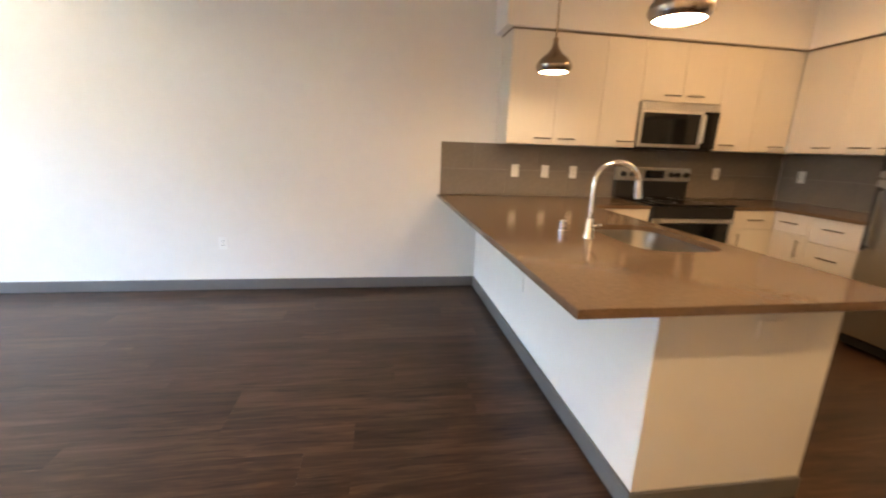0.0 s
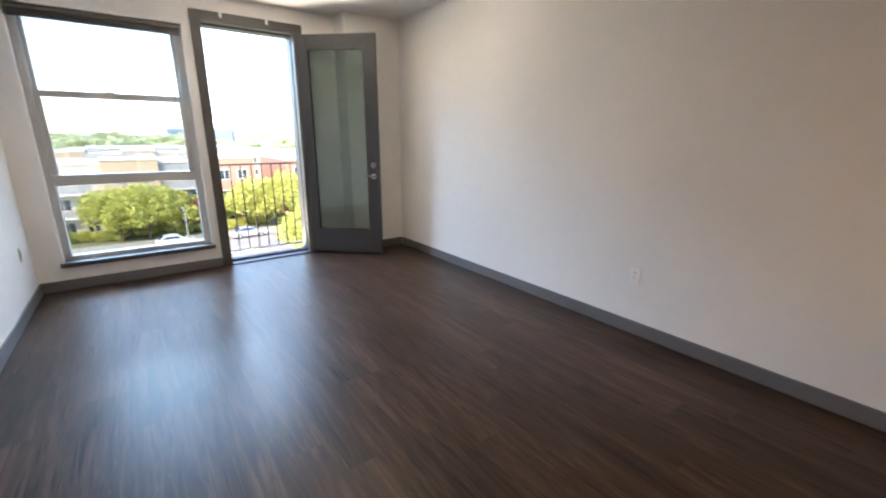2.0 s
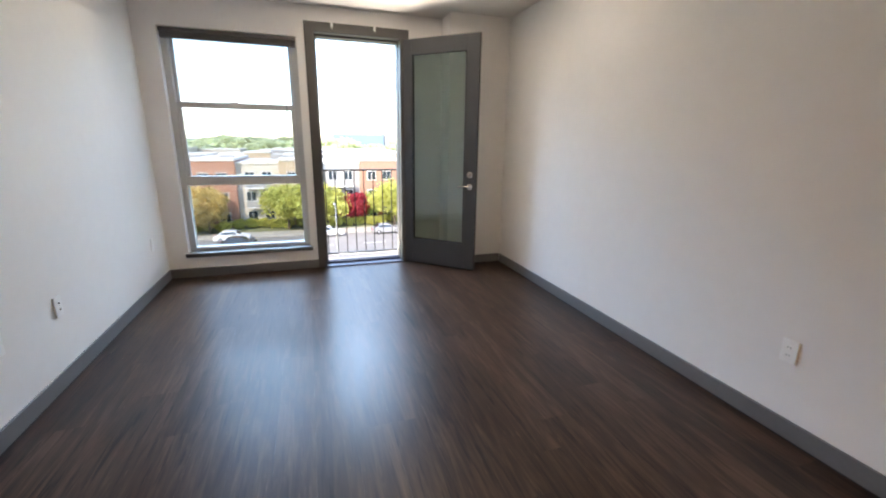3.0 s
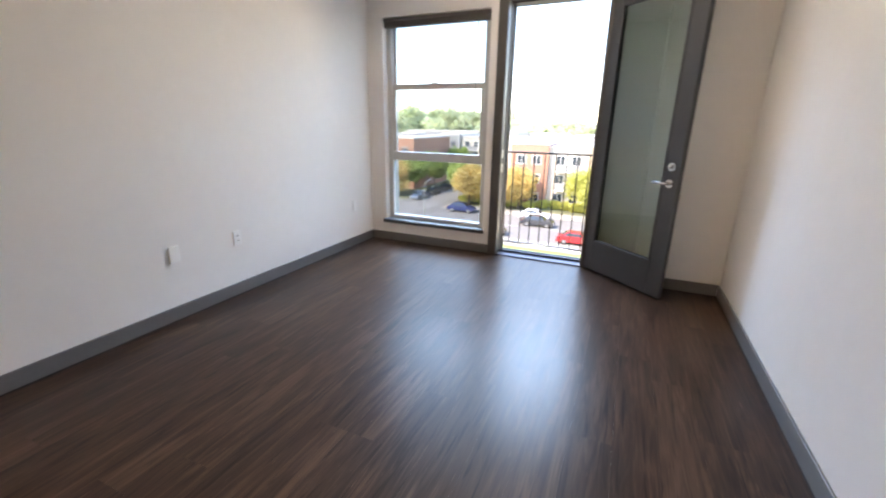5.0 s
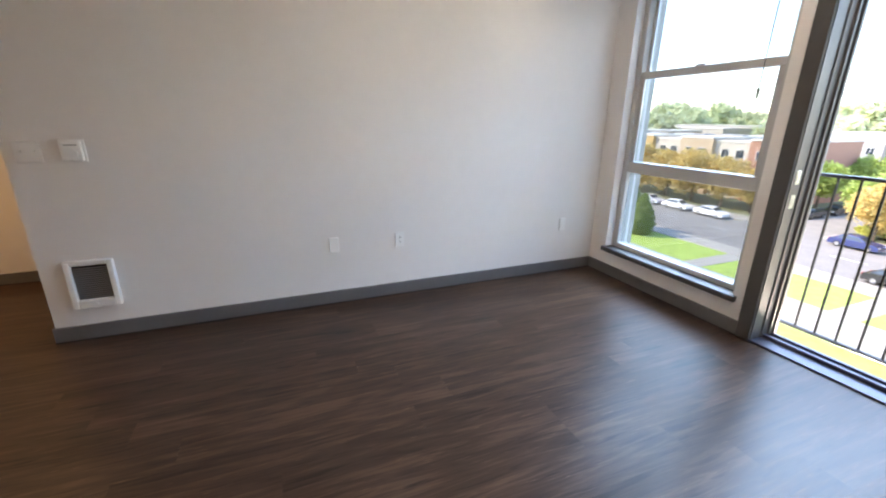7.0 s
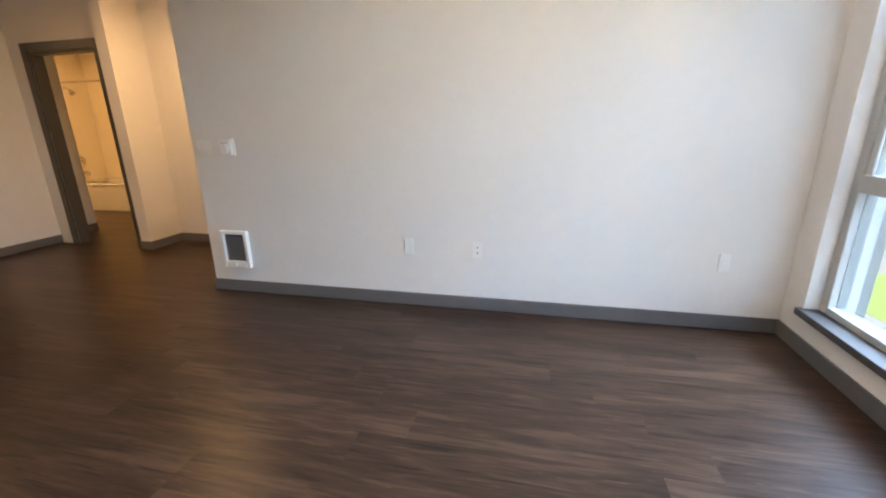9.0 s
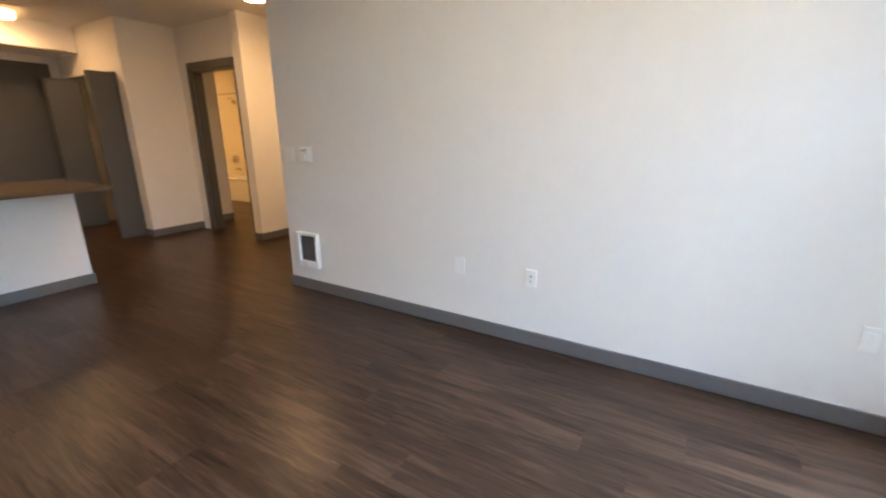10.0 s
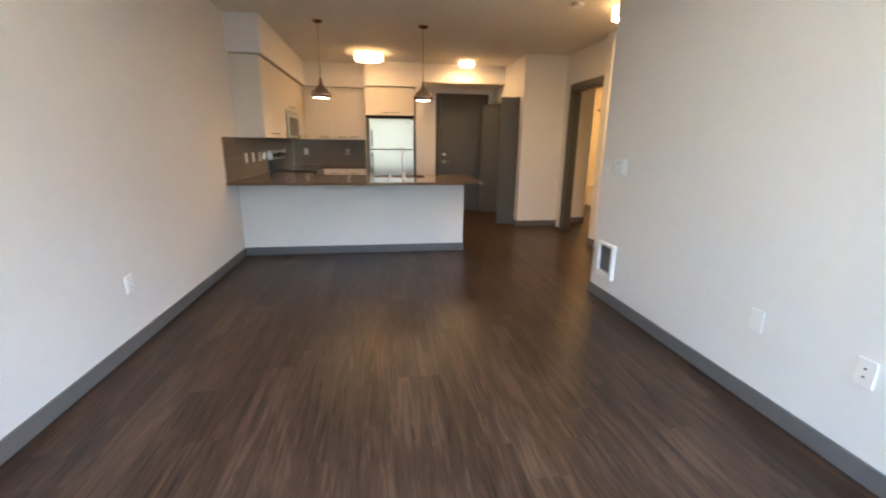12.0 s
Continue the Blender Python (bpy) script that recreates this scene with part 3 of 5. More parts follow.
cabinet("upper_cabinet", "cream single-door upper cabinet turning the corner", UX, EX, 2.75, UY - 0.0225, UB, UT, "-x", [(2.75, UY - 0.0225, UB, UT, 2.86, UB + 0.05, "h")], up)
cabinet("upper_cabinet", "cream double-door upper cabinet beside the refrigerator", UX, EX, 2.155, 2.75, UB, UT, "-x", [(2.455, 2.75, UB, UT, 2.56, UB + 0.05, "h"), (2.155, 2.455, UB, UT, 2.35, UB + 0.05, "h")], up)
cabinet("upper_cabinet", "cream deep double-door cabinet over the refrigerator", 8.32, EX, 1.285, 2.125, 1.775, UT, "-x", [(1.705, 2.125, 1.775, UT, 1.80, 1.82, "h"), (1.285, 1.705, 1.775, UT, 1.61, 1.82, "h")], up)
fp = thing("fridge_panel", pose(0, 0, 0), "tall cream side panel beside the refrigerator", "panel")
part("panel", box(8.30, EX, 2.127, 2.150, 0.0, UT, 0.0015, 1), M["cab"], fp)
rebase(fp, 8.6, 2.138)

BZ = 0.864                     # top of the base cabinets
FY = 2.885                     # front of the north base cabinets
FX = 8.305                     # front of the east base cabinets
lo = "base cabinets"
cabinet("base_cabinet", "cream base cabinet between peninsula and range", 6.50, 7.065, FY, NY, 0, BZ, "-y", [(6.50, 7.065, 0.70, BZ, 6.77, 0.785, "h"), (6.50, 7.065, 0.105, 0.70, 7.0, 0.60, "v")], lo, True)
cabinet("base_cabinet", "cream base cabinet with drawer and door beside the range", 7.845, FX - 0.021, FY, NY, 0, BZ, "-y", [(7.845, FX - 0.0215, 0.70, BZ, 8.06, 0.785, "h"), (7.845, FX - 0.0215, 0.105, 0.70, 7.92, 0.59, "v")], lo, True)
cabinet("base_cabinet", "cream base cabinet with drawer and door in the corner", FX, EX, 2.555, FY - 0.002, 0, BZ, "-x", [(2.555, FY - 0.0215, 0.70, BZ, 2.71, 0.785, "h"), (2.555, FY - 0.0215, 0.105, 0.70, 2.61, 0.58, "v")], lo, True)
cabinet("base_cabinet", "cream base cabinet with three drawers beside the refrigerator", FX, EX, 2.155, 2.555, 0, BZ, "-x", [(2.155, 2.555, 0.66, BZ, 2.355, 0.785, "h"), (2.155, 2.555, 0.40, 0.66, 2.355, 0.555, "h"), (2.155, 2.555, 0.105, 0.40, 2.355, 0.31, "h")], lo, True)

# ---- peninsula ----
pen = thing("peninsula", pose(0, 0, 0), "white half wall peninsula with cream end panel", "kitchen peninsula")
part("half_wall", box(5.745, 5.865, 0.902, NY, 0, BZ), M["wall"], pen, "white painted half wall")
part("end_panel", box(5.745, 6.465, 0.89, 0.9015, 0.0, BZ, 0.0015, 1), M["wall"], pen)
part("cabinet_back", box(6.435, 6.464, 0.9025, FY, 0.10, BZ), M["cab"], pen)
part("inner_carcass", box(5.8655, 5.88, 0.9205, NY, 0.10, BZ), M["cab"], pen)
rebase(pen, 6.08, 2.2)

SX0, SX1, SY0, SY1 = 5.99, 6.425, 1.335, 1.985
CT0, CT1 = 0.864, 0.892
# worktop: a U of butted slabs with the sink's cut-out
def rounded(x0, x1, y0, y1, rad, seg=8):
    """Points round a rectangle with round corners, anticlockwise from the right side's upper end."""
    out = []
    for cx, cy, a0 in ((x1 - rad, y1 - rad, 0), (x0 + rad, y1 - rad, 90), (x0 + rad, y0 + rad, 180), (x1 - rad, y0 + rad, 270)):
        out += [(cx + rad * math.cos(radians(a0 + 90 * k / seg)), cy + rad * math.sin(radians(a0 + 90 * k / seg))) for k in range(seg + 1)]
    return out


SR = 0.14
bm = holed([5.366, 6.52], [0.727, NY], [(SX0, SX1, SY0, SY1)], lambda u, w, d: (u, w, CT1 - d), CT1 - CT0)
# fillets that round the corners of the cut-out
for sx, sy in ((0, 0), (0, 1), (1, 0), (1, 1)):
    x, y = (SX1 if sx else SX0), (SY1 if sy else SY0)
    cx, cy = x + (-SR if sx else SR), y + (-SR if sy else SR)
    arc_ = [(cx + (SR if sx else -SR) * math.cos(radians(a)), cy + (SR if sy else -SR) * math.sin(radians(a))) for a in range(0, 91, 10)]
    up_ = [bm.verts.new((px, py, CT1)) for px, py in arc_]
    dn_ = [bm.verts.new((px, py, CT0)) for px, py in arc_]
    cu, cd = bm.verts.new((x, y, CT1)), bm.verts.new((x, y, CT0))
    for k in range(9):
        bm.faces.new((cu, up_[k], up_[k + 1]))
        bm.faces.new((cd, dn_[k + 1], dn_[k]))
        bm.faces.new((up_[k], dn_[k], dn_[k + 1], up_[k + 1]))
bmesh.ops.remove_doubles(bm, verts=bm.verts[:], dist=0.0001)
top = tagged(new("worktop", mesh_of("worktop", bm, M["stone"])), "polished taupe quartz worktop wrapping the kitchen", "worktop")
part("slab", box(6.5205, 7.070, 2.855, NY, CT0, CT1, 0.002, 1), M["stone"], top)
part("slab", box(7.840, EX, 2.855, NY, CT0, CT1, 0.002, 1), M["stone"], top)
part("slab", box(8.27, EX, 2.152, 2.8545, CT0, CT1, 0.002, 1), M["stone"], top)
part("edge_band", bx(box(5.363, 5.3658, 0.724, NY, CT0, CT1 - 0.0015), 5.3658, 6.52, 0.724, 0.7268, CT0, CT1 - 0.0015), M["stone"], top)

sink = thing("sink", pose(0, 0, CT0), "undermounted stainless steel single bowl sink", "sink")


bm = bmesh.new()
rings = []
for ins, z in ((-0.006, -0.001), (0.002, -0.02), (0.006, -0.17), (0.02, -0.195), (0.06, -0.205)):
    rings.append([bm.verts.new((px, py, z)) for px, py in rounded(SX0 + ins, SX1 - ins, SY0 + ins, SY1 - ins, SR - ins * 0.5)])
for a, b in zip(rings, rings[1:]):
    for i in range(len(a)):
        bm.faces.new((a[i], a[(i + 1) % len(a)], b[(i + 1) % len(a)], b[i]))
bm.faces.new(rings[-1])
part("bowl", bm, M["basin"], sink, "", True)
part("drain", lathe(bmesh.new(), [(0.0, 0.004), (0.02, 0.004), (0.045, 0.006), (0.05, 0.001)], 24, ((SX0 + SX1) / 2, (SY0 + SY1) / 2, -0.205)), M["chrome"], sink, "", True)
bm = bmesh.new()
inner = [bm.verts.new((px, py, -0.002)) for px, py in rounded(SX0 - 0.004, SX1 + 0.004, SY0 - 0.004, SY1 + 0.004, SR)]
outer = [bm.verts.new((px, py, -0.002)) for px, py in rounded(SX0 - 0.03, SX1 + 0.03, SY0 - 0.03, SY1 + 0.03, SR)]
for i in range(len(inner)):
    k = (i + 1) % len(inner)
    bm.faces.new((inner[i], inner[k], outer[k], outer[i]))
part("flange", bm, M["basin"], sink)
rebase(sink, 6.18, 1.69, CT0)

fau = thing("faucet", pose(5.86, 1.62, CT1), "chrome high-arc kitchen faucet behind the sink", "faucet")
part("base", lathe(bmesh.new(), [(0.0, 0.0), (0.028, 0.0), (0.027, 0.012), (0.022, 0.02), (0.019, 0.09), (0.014, 0.10), (0.0, 0.10)], 24), M["chrome"], fau, "", True)
arc = [(0, 0, 0.09), (0, 0, 0.18), (0, 0, 0.27)] + [(0.115 - 0.115 * math.cos(radians(a)), 0, 0.27 + 0.10 * math.sin(radians(a))) for a in range(15, 166, 15)]
part("spout", pipe(bmesh.new(), arc, 0.0125, 16), M["chrome"], fau, "", True)
part("spray_head", rod(bmesh.new(), (0.226, 0, 0.29), (0.236, 0, 0.20), 0.017, 18, 0.020), M["chrome"], fau, "", True)
part("lever", pipe(bmesh.new(), [(0, -0.015, 0.06), (0.0, -0.045, 0.065), (0.0, -0.10, 0.085)], 0.006, 10), M["chrome"], fau, "", True)
gapc = thing("air_gap", pose(5.80, 1.79, CT1), "chrome dishwasher air gap cap", "air gap")
part("cap", lathe(bmesh.new(), [(0.022, 0.0), (0.022, 0.006), (0.018, 0.008), (0.018, 0.055), (0.012, 0.062), (0.0, 0.063)], 20), M["chrome"], gapc, "", True)

# ---- range ----
rng = thing("range", pose(7.455, 2.85, 0), "stainless and black electric range between the base cabinets", "range")
part("body", box(-0.378, 0.378, 0.0, 0.645, 0.03, 0.895, 0.003, 1), M["matte"], rng)
part("cooktop", box(-0.380, 0.380, -0.03, 0.575, 0.896, 0.912, 0.004, 2), M["black"], rng, "black ceramic glass cooktop")
for x, y, r in ((-0.19, 0.14, 0.10), (0.19, 0.14, 0.08), (-0.19, 0.42, 0.08), (0.19, 0.42, 0.10)):
    part("burner_ring", lathe(bmesh.new(), [(r, 0.9125), (r, 0.9132), (r - 0.004, 0.9132), (r - 0.004, 0.9125)], 32, (x, y, 0)), M["grille"], rng)
part("oven_door", box(-0.374, 0.374, -0.032, -0.001, 0.24, 0.790, 0.006, 2), M["steel"], rng, "stainless oven door")
part("oven_window", box(-0.335, 0.335, -0.036, -0.0325, 0.31, 0.755, 0.002, 1), M["black"], rng)
part("front_band", box(-0.376, 0.376, -0.025, -0.001, 0.793, 0.894, 0.003, 1), M["matte"], rng)
bm = rod(bmesh.new(), (-0.33, -0.075, 0.772), (0.33, -0.075, 0.772), 0.012, 14)
for s in (-1, 1):
    rod(bm, (s * 0.30, -0.032, 0.772), (s * 0.30, -0.075, 0.772), 0.009, 10)
part("oven_handle", bm, M["steel"], rng, "", True)
part("drawer", box(-0.374, 0.374, -0.028, -0.001, 0.06, 0.232, 0.005, 2), M["steel"], rng, "stainless warming drawer")
part("back_riser", box(-0.378, 0.378, 0.58, 0.645, 0.896, 1.06, 0.003, 1), M["matte"], rng)
ctl = part("control_panel", box(-0.378, 0.378, 0.57, 0.645, 1.06, 1.185, 0.008, 2), M["steel"], rng, "stainless control panel")
part("display", box(-0.10, 0.10, 0.566, 0.5695, 1.085, 1.16, 0.001, 1), M["black"], ctl)
for x in (-0.33, -0.24, 0.17, 0.24, 0.33):
    part("knob", rod(bmesh.new(), (x, 0.57, 1.122), (x, 0.540, 1.122), 0.026, 20, 0.022), M["matte"], ctl, "black knob", True)
for x in (-0.18, 0.285):
    part("marking", box(x - 0.03, x + 0.03, 0.568, 0.5696, 1.145, 1.150), M["white"], ctl)
for x in (-0.33, 0.33):
    for y in (0.06, 0.58):
        part("foot", rod(bmesh.new(), (x, y, 0), (x, y, 0.03), 0.018, 10), M["matte"], rng)

# ---- microwave ----
mw = thing("microwave", pose(7.435, 3.185, 1.358), "stainless over-the-range microwave with black glass door", "microwave")
part("body", box(-0.378, 0.378, 0.0, 0.31, 0.0, 0.39, 0.003, 1), M["matte"], mw, "black microwave case")
dm = part("door", box(-0.376, 0.225, -0.030, -0.001, 0.012, 0.325, 0.006, 2), M["steel"], mw, "stainless framed door")
part("door_window", box(-0.355, 0.188, -0.033, -0.0305, 0.040, 0.300, 0.002, 1), M["black"], dm)
part("control_panel", box(0.228, 0.376, -0.030, -0.001, 0.012, 0.325, 0.005, 2), M["black"], mw, "black control panel")
bm = rod(bmesh.new(), (0.205, -0.065, 0.06), (0.205, -0.065, 0.295), 0.011, 14)
for z in (0.075, 0.28):
    rod(bm, (0.205, -0.032, z), (0.205, -0.065, z), 0.008, 10)
part("handle", bm, M["steel"], dm, "", True)
vent = part("vent", box(-0.376, 0.376, -0.024, -0.001, 0.329, 0.388, 0.003, 1), M["steel"], mw)
for i in range(5):
    part("louvre", box(-0.36, 0.36, -0.0265, -0.0245, 0.335 + i * 0.0105, 0.339 + i * 0.0105), M["grille"], vent)
part("underside", box(-0.37, 0.37, 0.01, 0.30, -0.012, -0.0005, 0.002, 1), M["matte"], mw)

# ---- refrigerator ----
fr = thing("refrigerator", pose(8.14, 1.695, 0), "stainless top-freezer refrigerator with black sides", "refrigerator")
part("body", box(0.06, 0.76, -0.385, 0.385, 0.03, 1.715, 0.004, 1), M["matte"], fr, "black cabinet sides")
d1 = part("freezer_door", box(0.0, 0.056, -0.383, 0.383, 1.205, 1.712, 0.012, 3), M["fridge"], fr, "stainless freezer door")
d2 = part("fridge_door", box(0.0, 0.056, -0.383, 0.383, 0.10, 1.195, 0.012, 3), M["fridge"], fr, "stainless fridge door")
for d, z0, z1 in ((d1, 1.25, 1.52), (d2, 0.72, 1.15)):
    bm = rod(bmesh.new(), (-0.045, 0.335, z0), (-0.045, 0.335, z1), 0.012, 12)
    for z in (z0 + 0.02, z1 - 0.02):
        rod(bm, (0.0, 0.335, z), (-0.045, 0.335, z), 0.009, 8)
    part("handle", bm, M["matte"], d, "dark bar handle", True)
part("badge", box(-0.0015, 0.0, -0.33, -0.26, 1.64, 1.66), M["grille"], d1)
part("kick_grille", box(0.03, 0.06, -0.37, 0.37, 0.03, 0.09), M["matte"], fr)
for x in (0.12, 0.7):
    for y in (-0.33, 0.33):
        part("foot", rod(bmesh.new(), (x, y, 0), (x, y, 0.03), 0.02, 10), M["matte"], fr)
part("hinge_cover", box(0.02, 0.14, -0.38, -0.30, 1.7155, 1.735, 0.004, 1), M["matte"], fr)

# ---- lamps ----
pd = thing("pendant_lamp", pose(5.985, 2.56, 0), "brushed metal onion-shaped pendant lamp over the peninsula, lit", "pendant lamp", "pendants over the peninsula")
part("canopy", lathe(bmesh.new(), [(0.0, CEIL), (0.062, CEIL - 0.0005), (0.062, CEIL - 0.008), (0.045, CEIL - 0.022), (0.012, CEIL - 0.03), (0.0, CEIL - 0.031)], 28), M["bronze"], pd, "", True)
part("stem", rod(bmesh.new(), (0, 0, CEIL - 0.03), (0, 0, 2.005), 0.005, 10), M["bronze"], pd)
sh = lathe(bmesh.new(), [(0.007, 2.010), (0.016, 2.005), (0.018, 1.970), (0.026, 1.940), (0.052, 1.910), (0.090, 1.880), (0.113, 1.847), (0.117, 1.825), (0.108, 1.805), (0.098, 1.793), (0.094, 1.795), (0.104, 1.809), (0.112, 1.827), (0.108, 1.845), (0.086, 1.875), (0.048, 1.905), (0.02, 1.930), (0.0, 1.932)], 40, (0, 0, 0.018))
part("shade", sh, M["bronze"], pd, "brushed metal shade", True)
part("diffuser", lathe(bmesh.new(), [(0.0935, 1.800), (0.07, 1.7985), (0.0, 1.797)], 32, (0, 0, 0.018)), M["bulb"], pd, "glowing white diffuser", True)
copy_thing(pd, pose(5.99, 1.37, 0))


def drum(x, y, r, h, name_label, glow_side="lamp", glow_face="lampb"):
    c = thing("ceiling_light", pose(x, y, CEIL), name_label, "ceiling light", "flush ceiling lights")
    part("mount", rod(bmesh.new(), (0, 0, -0.012), (0, 0, -0.0005), r * 1.03, 40), M["bronze"], c, "dark mounting plate", True)
    part("diffuser", lathe(bmesh.new(), [(r, -0.0125), (r, -h + 0.015), (r - 0.006, -h + 0.004), (r - 0.014, -h)], 40), M[glow_side], c, "glowing white drum diffuser", True)
    part("diffuser_face", lathe(bmesh.new(), [(r - 0.014, -h), (r * 0.6, -h - 0.003), (0.0, -h - 0.004)], 40), M[glow_face], c, "bright lower face of the diffuser", True)
    return c


drum(7.62, 2.03, 0.215, 0.105, "wide lit drum ceiling light over the kitchen")
drum(7.90, 0.46, 0.125, 0.085, "small lit drum ceiling light in the entry", "lamp", "lampe")
drum(4.86, -0.46, 0.105, 0.13, "lit drum ceiling light in the hall alcove", "lamp", "lamph")
drum(8.5, -2.1, 0.24, 0.10, "lit drum ceiling light in the bathroom", "lamp", "lampt")
sm = thing("smoke_detector", pose(4.9, -0.0, CEIL), "round white smoke detector on the ceiling", "smoke detector")
part("body", lathe(bmesh.new(), [(0.065, -0.0005), (0.065, -0.02), (0.05, -0.034), (0.0, -0.036)], 28), M["white"], sm, "", True)


# ---- wall plates ----
def plate(name, m, label, category, kind_of, w=0.070, h=0.114, paint="white"):
    """A cover plate; its face looks along local -y."""
    p = thing(name, m, label, category, "wall plates")
    part("cover", box(-w / 2, w / 2, -0.009, 0, -h / 2, h / 2, 0.0035, 3), M[paint], p)
    if kind_of == "outlet":
        for z in (-0.02, 0.02):
            s = part("socket", box(-0.017, 0.017, -0.0115, -0.009, z - 0.014, z + 0.014, 0.003, 1), M["white"], p)
            for x in (-0.006, 0.006):
                part("slot", box(x - 0.0012, x + 0.0012, -0.0122, -0.0116, z - 0.005, z + 0.006), M["slot"], s)
    elif kind_of == "jack":
        for z in (-0.018, 0.018):
            part("jack", rod(bmesh.new(), (0, -0.009, z), (0, -0.014, z), 0.0045, 12), M["nickel"] if z < 0 else M["slot"], p)
    elif kind_of == "switch":
        for x in (-w / 4, w / 4):
            part("toggle", box(x - 0.005, x + 0.005, -0.019, -0.009, -0.004, 0.012, 0.002, 1), M["white"], p)
    elif kind_of == "rocker":
        part("rocker", box(-0.017, 0.017, -0.012, -0.009, -0.034, 0.034, 0.002, 1), M["white"], p)
    return p


plate("blank_plate", pose(2.45, 0.0, 0.457, 0, 0, 180), "blank white cover plate low on the wall", "cover plate", "blank")
plate("cable_jack", pose(1.955, 0.0, 0.452, 0, 0, 180), "white cable and data jack plate low on the wall", "jack plate", "jack")
plate("wall_outlet", pose(0.43, 0.0, 0.445, 0, 0, 180), "small white outlet near the window corner", "outlet", "rocker", 0.06)
plate("wall_outlet", pose(3.49, NY, 0.43), "white duplex outlet on the long plain wall", "outlet", "outlet")
plate("light_switch", pose(4.03, 0.0, 1.15, 0, 0, 180), "white double light switch plate beside the thermostat", "light switch", "switch", 0.118)
for x in (6.08, 6.37, 6.65):
    plate("wall_outlet", pose(x, NY - 0.011, 1.12), "white outlet plate on the tiled backsplash", "outlet", "rocker" if x < 6.5 else "outlet")
plate("wall_outlet", pose(8.17, NY - 0.011, 1.14), "white outlet plate on the tiles beside the range", "outlet", "outlet")
plate("wall_outlet", pose(EX - 0.011, 3.26, 1.14, 0, 0, -90), "white outlet plate on the tiles in the corner", "outlet", "outlet")
plate("wall_outlet", pose(EX - 0.011, 2.50, 1.14, 0, 0, -90), "white outlet plate on the tiles by the refrigerator", "outlet", "outlet")
# outlets drawn as plain wall-coloured plates, so that they show only faintly
plate("blank_plate", pose(5.745, 2.17, 0.48, 0, 0, -90), "outlet on the half wall, drawn as a blank wall-coloured plate", "cover plate", "blank", paint="wall")
plate("blank_plate", pose(6.18, 0.89, 0.73, 0, 90, 0), "outlet on the peninsula end, drawn as a blank wall-coloured plate", "cover plate", "blank", paint="wall")
th = thing("thermostat", pose(3.83, 0.0, 1.155), "white dial thermostat on the wall", "thermostat")
part("base", box(-0.058, 0.058, 0, 0.012, -0.062, 0.062, 0.004, 2), M["white"], th)
part("case", box(-0.048, 0.048, 0.012, 0.034, -0.055, 0.055, 0.008, 3), M["white"], th)
part("dial", rod(bmesh.new(), (-0.008, 0.034, -0.016), (-0.008, 0.046, -0.016), 0.021, 24), M["white"], th, "", True)
part("scale", box(-0.03, 0.03, 0.034, 0.0346, 0.030, 0.034), M["slot"], th)

ht = thing("wall_heater", pose(3.892, 0.0, 0.366), "white recessed wall heater with grey louvred grille", "wall heater")
hw, hh = 0.122, 0.150
bm = bmesh.new()
for a, b, c, d in ((-hw, -hw + 0.032, -hh, hh), (hw - 0.032, hw, -hh, hh), (-hw + 0.032, hw - 0.032, hh - 0.028, hh), (-hw + 0.032, hw - 0.032, -hh, -hh + 0.052)):
    bx(bm, a, b, 0, 0.036, c, d, 0.008, 3)
part("frame", bm, M["white"], ht)
part("back", box(-hw + 0.032, hw - 0.032, 0.001, 0.004, -hh + 0.052, hh - 0.028), M["slot"], ht)
for i in range(15):
    z = -hh + 0.060 + i * 0.0133
    part("louvre", box(-hw + 0.032, hw - 0.032, 0.006, 0.016, z, z + 0.006), M["grille"], ht)
part("knob", rod(bmesh.new(), (0.0, 0.036, -hh + 0.026), (0.0, 0.045, -hh + 0.026), 0.010, 16), M["white"], ht)

# ---- bathroom, through its doorway ----
tubo = thing("bathtub", pose(8.0, -2.75, 0), "white built-in bathtub at the far end of the bathroom", "bathtub")
part("apron", box(0, 1.498, -0.06, 0, 0.0, 0.42, 0.01, 2), M["tub"], tubo)
part("rim", bx(bx(box(0, 1.498, -0.12, 0.01, 0.42, 0.45, 0.01, 2), 0, 0.10, -0.798, -0.12, 0.42, 0.45, 0.01, 2), 1.40, 1.498, -0.798, -0.12, 0.42, 0.45, 0.01, 2), M["tub"], tubo)
part("basin", bx(box(0.1, 1.4, -0.70, -0.12, 0.08, 0.10), 0.0, 1.498, -0.798, -0.70, 0.10, 0.45, 0.01, 2), M["tub"], tubo)
val = thing("shower_valve", pose(9.5, -3.13, 0), "chrome shower valve, spout and shower head", "shower fittings")
part("escutcheon", rod(bmesh.new(), (-0.012, 0, 0.80), (0, 0, 0.80), 0.085, 28), M["nickel"], val, "", True)
part("valve_handle", pipe(bmesh.new(), [(-0.012, 0, 0.80), (-0.06, 0, 0.80), (-0.07, 0, 0.74)], 0.014, 10), M["nickel"], val, "", True)
part("spout", pipe(bmesh.new(), [(0, 0, 0.60), (-0.10, 0, 0.60), (-0.14, 0, 0.575)], 0.024, 14), M["nickel"], val, "", True)
part("shower_arm", pipe(bmesh.new(), [(0, 0, 2.0), (-0.08, 0, 2.02), (-0.16, 0, 1.97)], 0.010, 10), M["nickel"], val, "", True)
part("shower_head", rod(bmesh.new(), (-0.15, 0, 1.98), (-0.20, 0, 1.92), 0.018, 18, 0.045), M["nickel"], val, "", True)
cr = thing("shower_rod", pose(8.0, -2.80, 2.05), "bare chrome shower curtain rod above the tub", "shower rod")
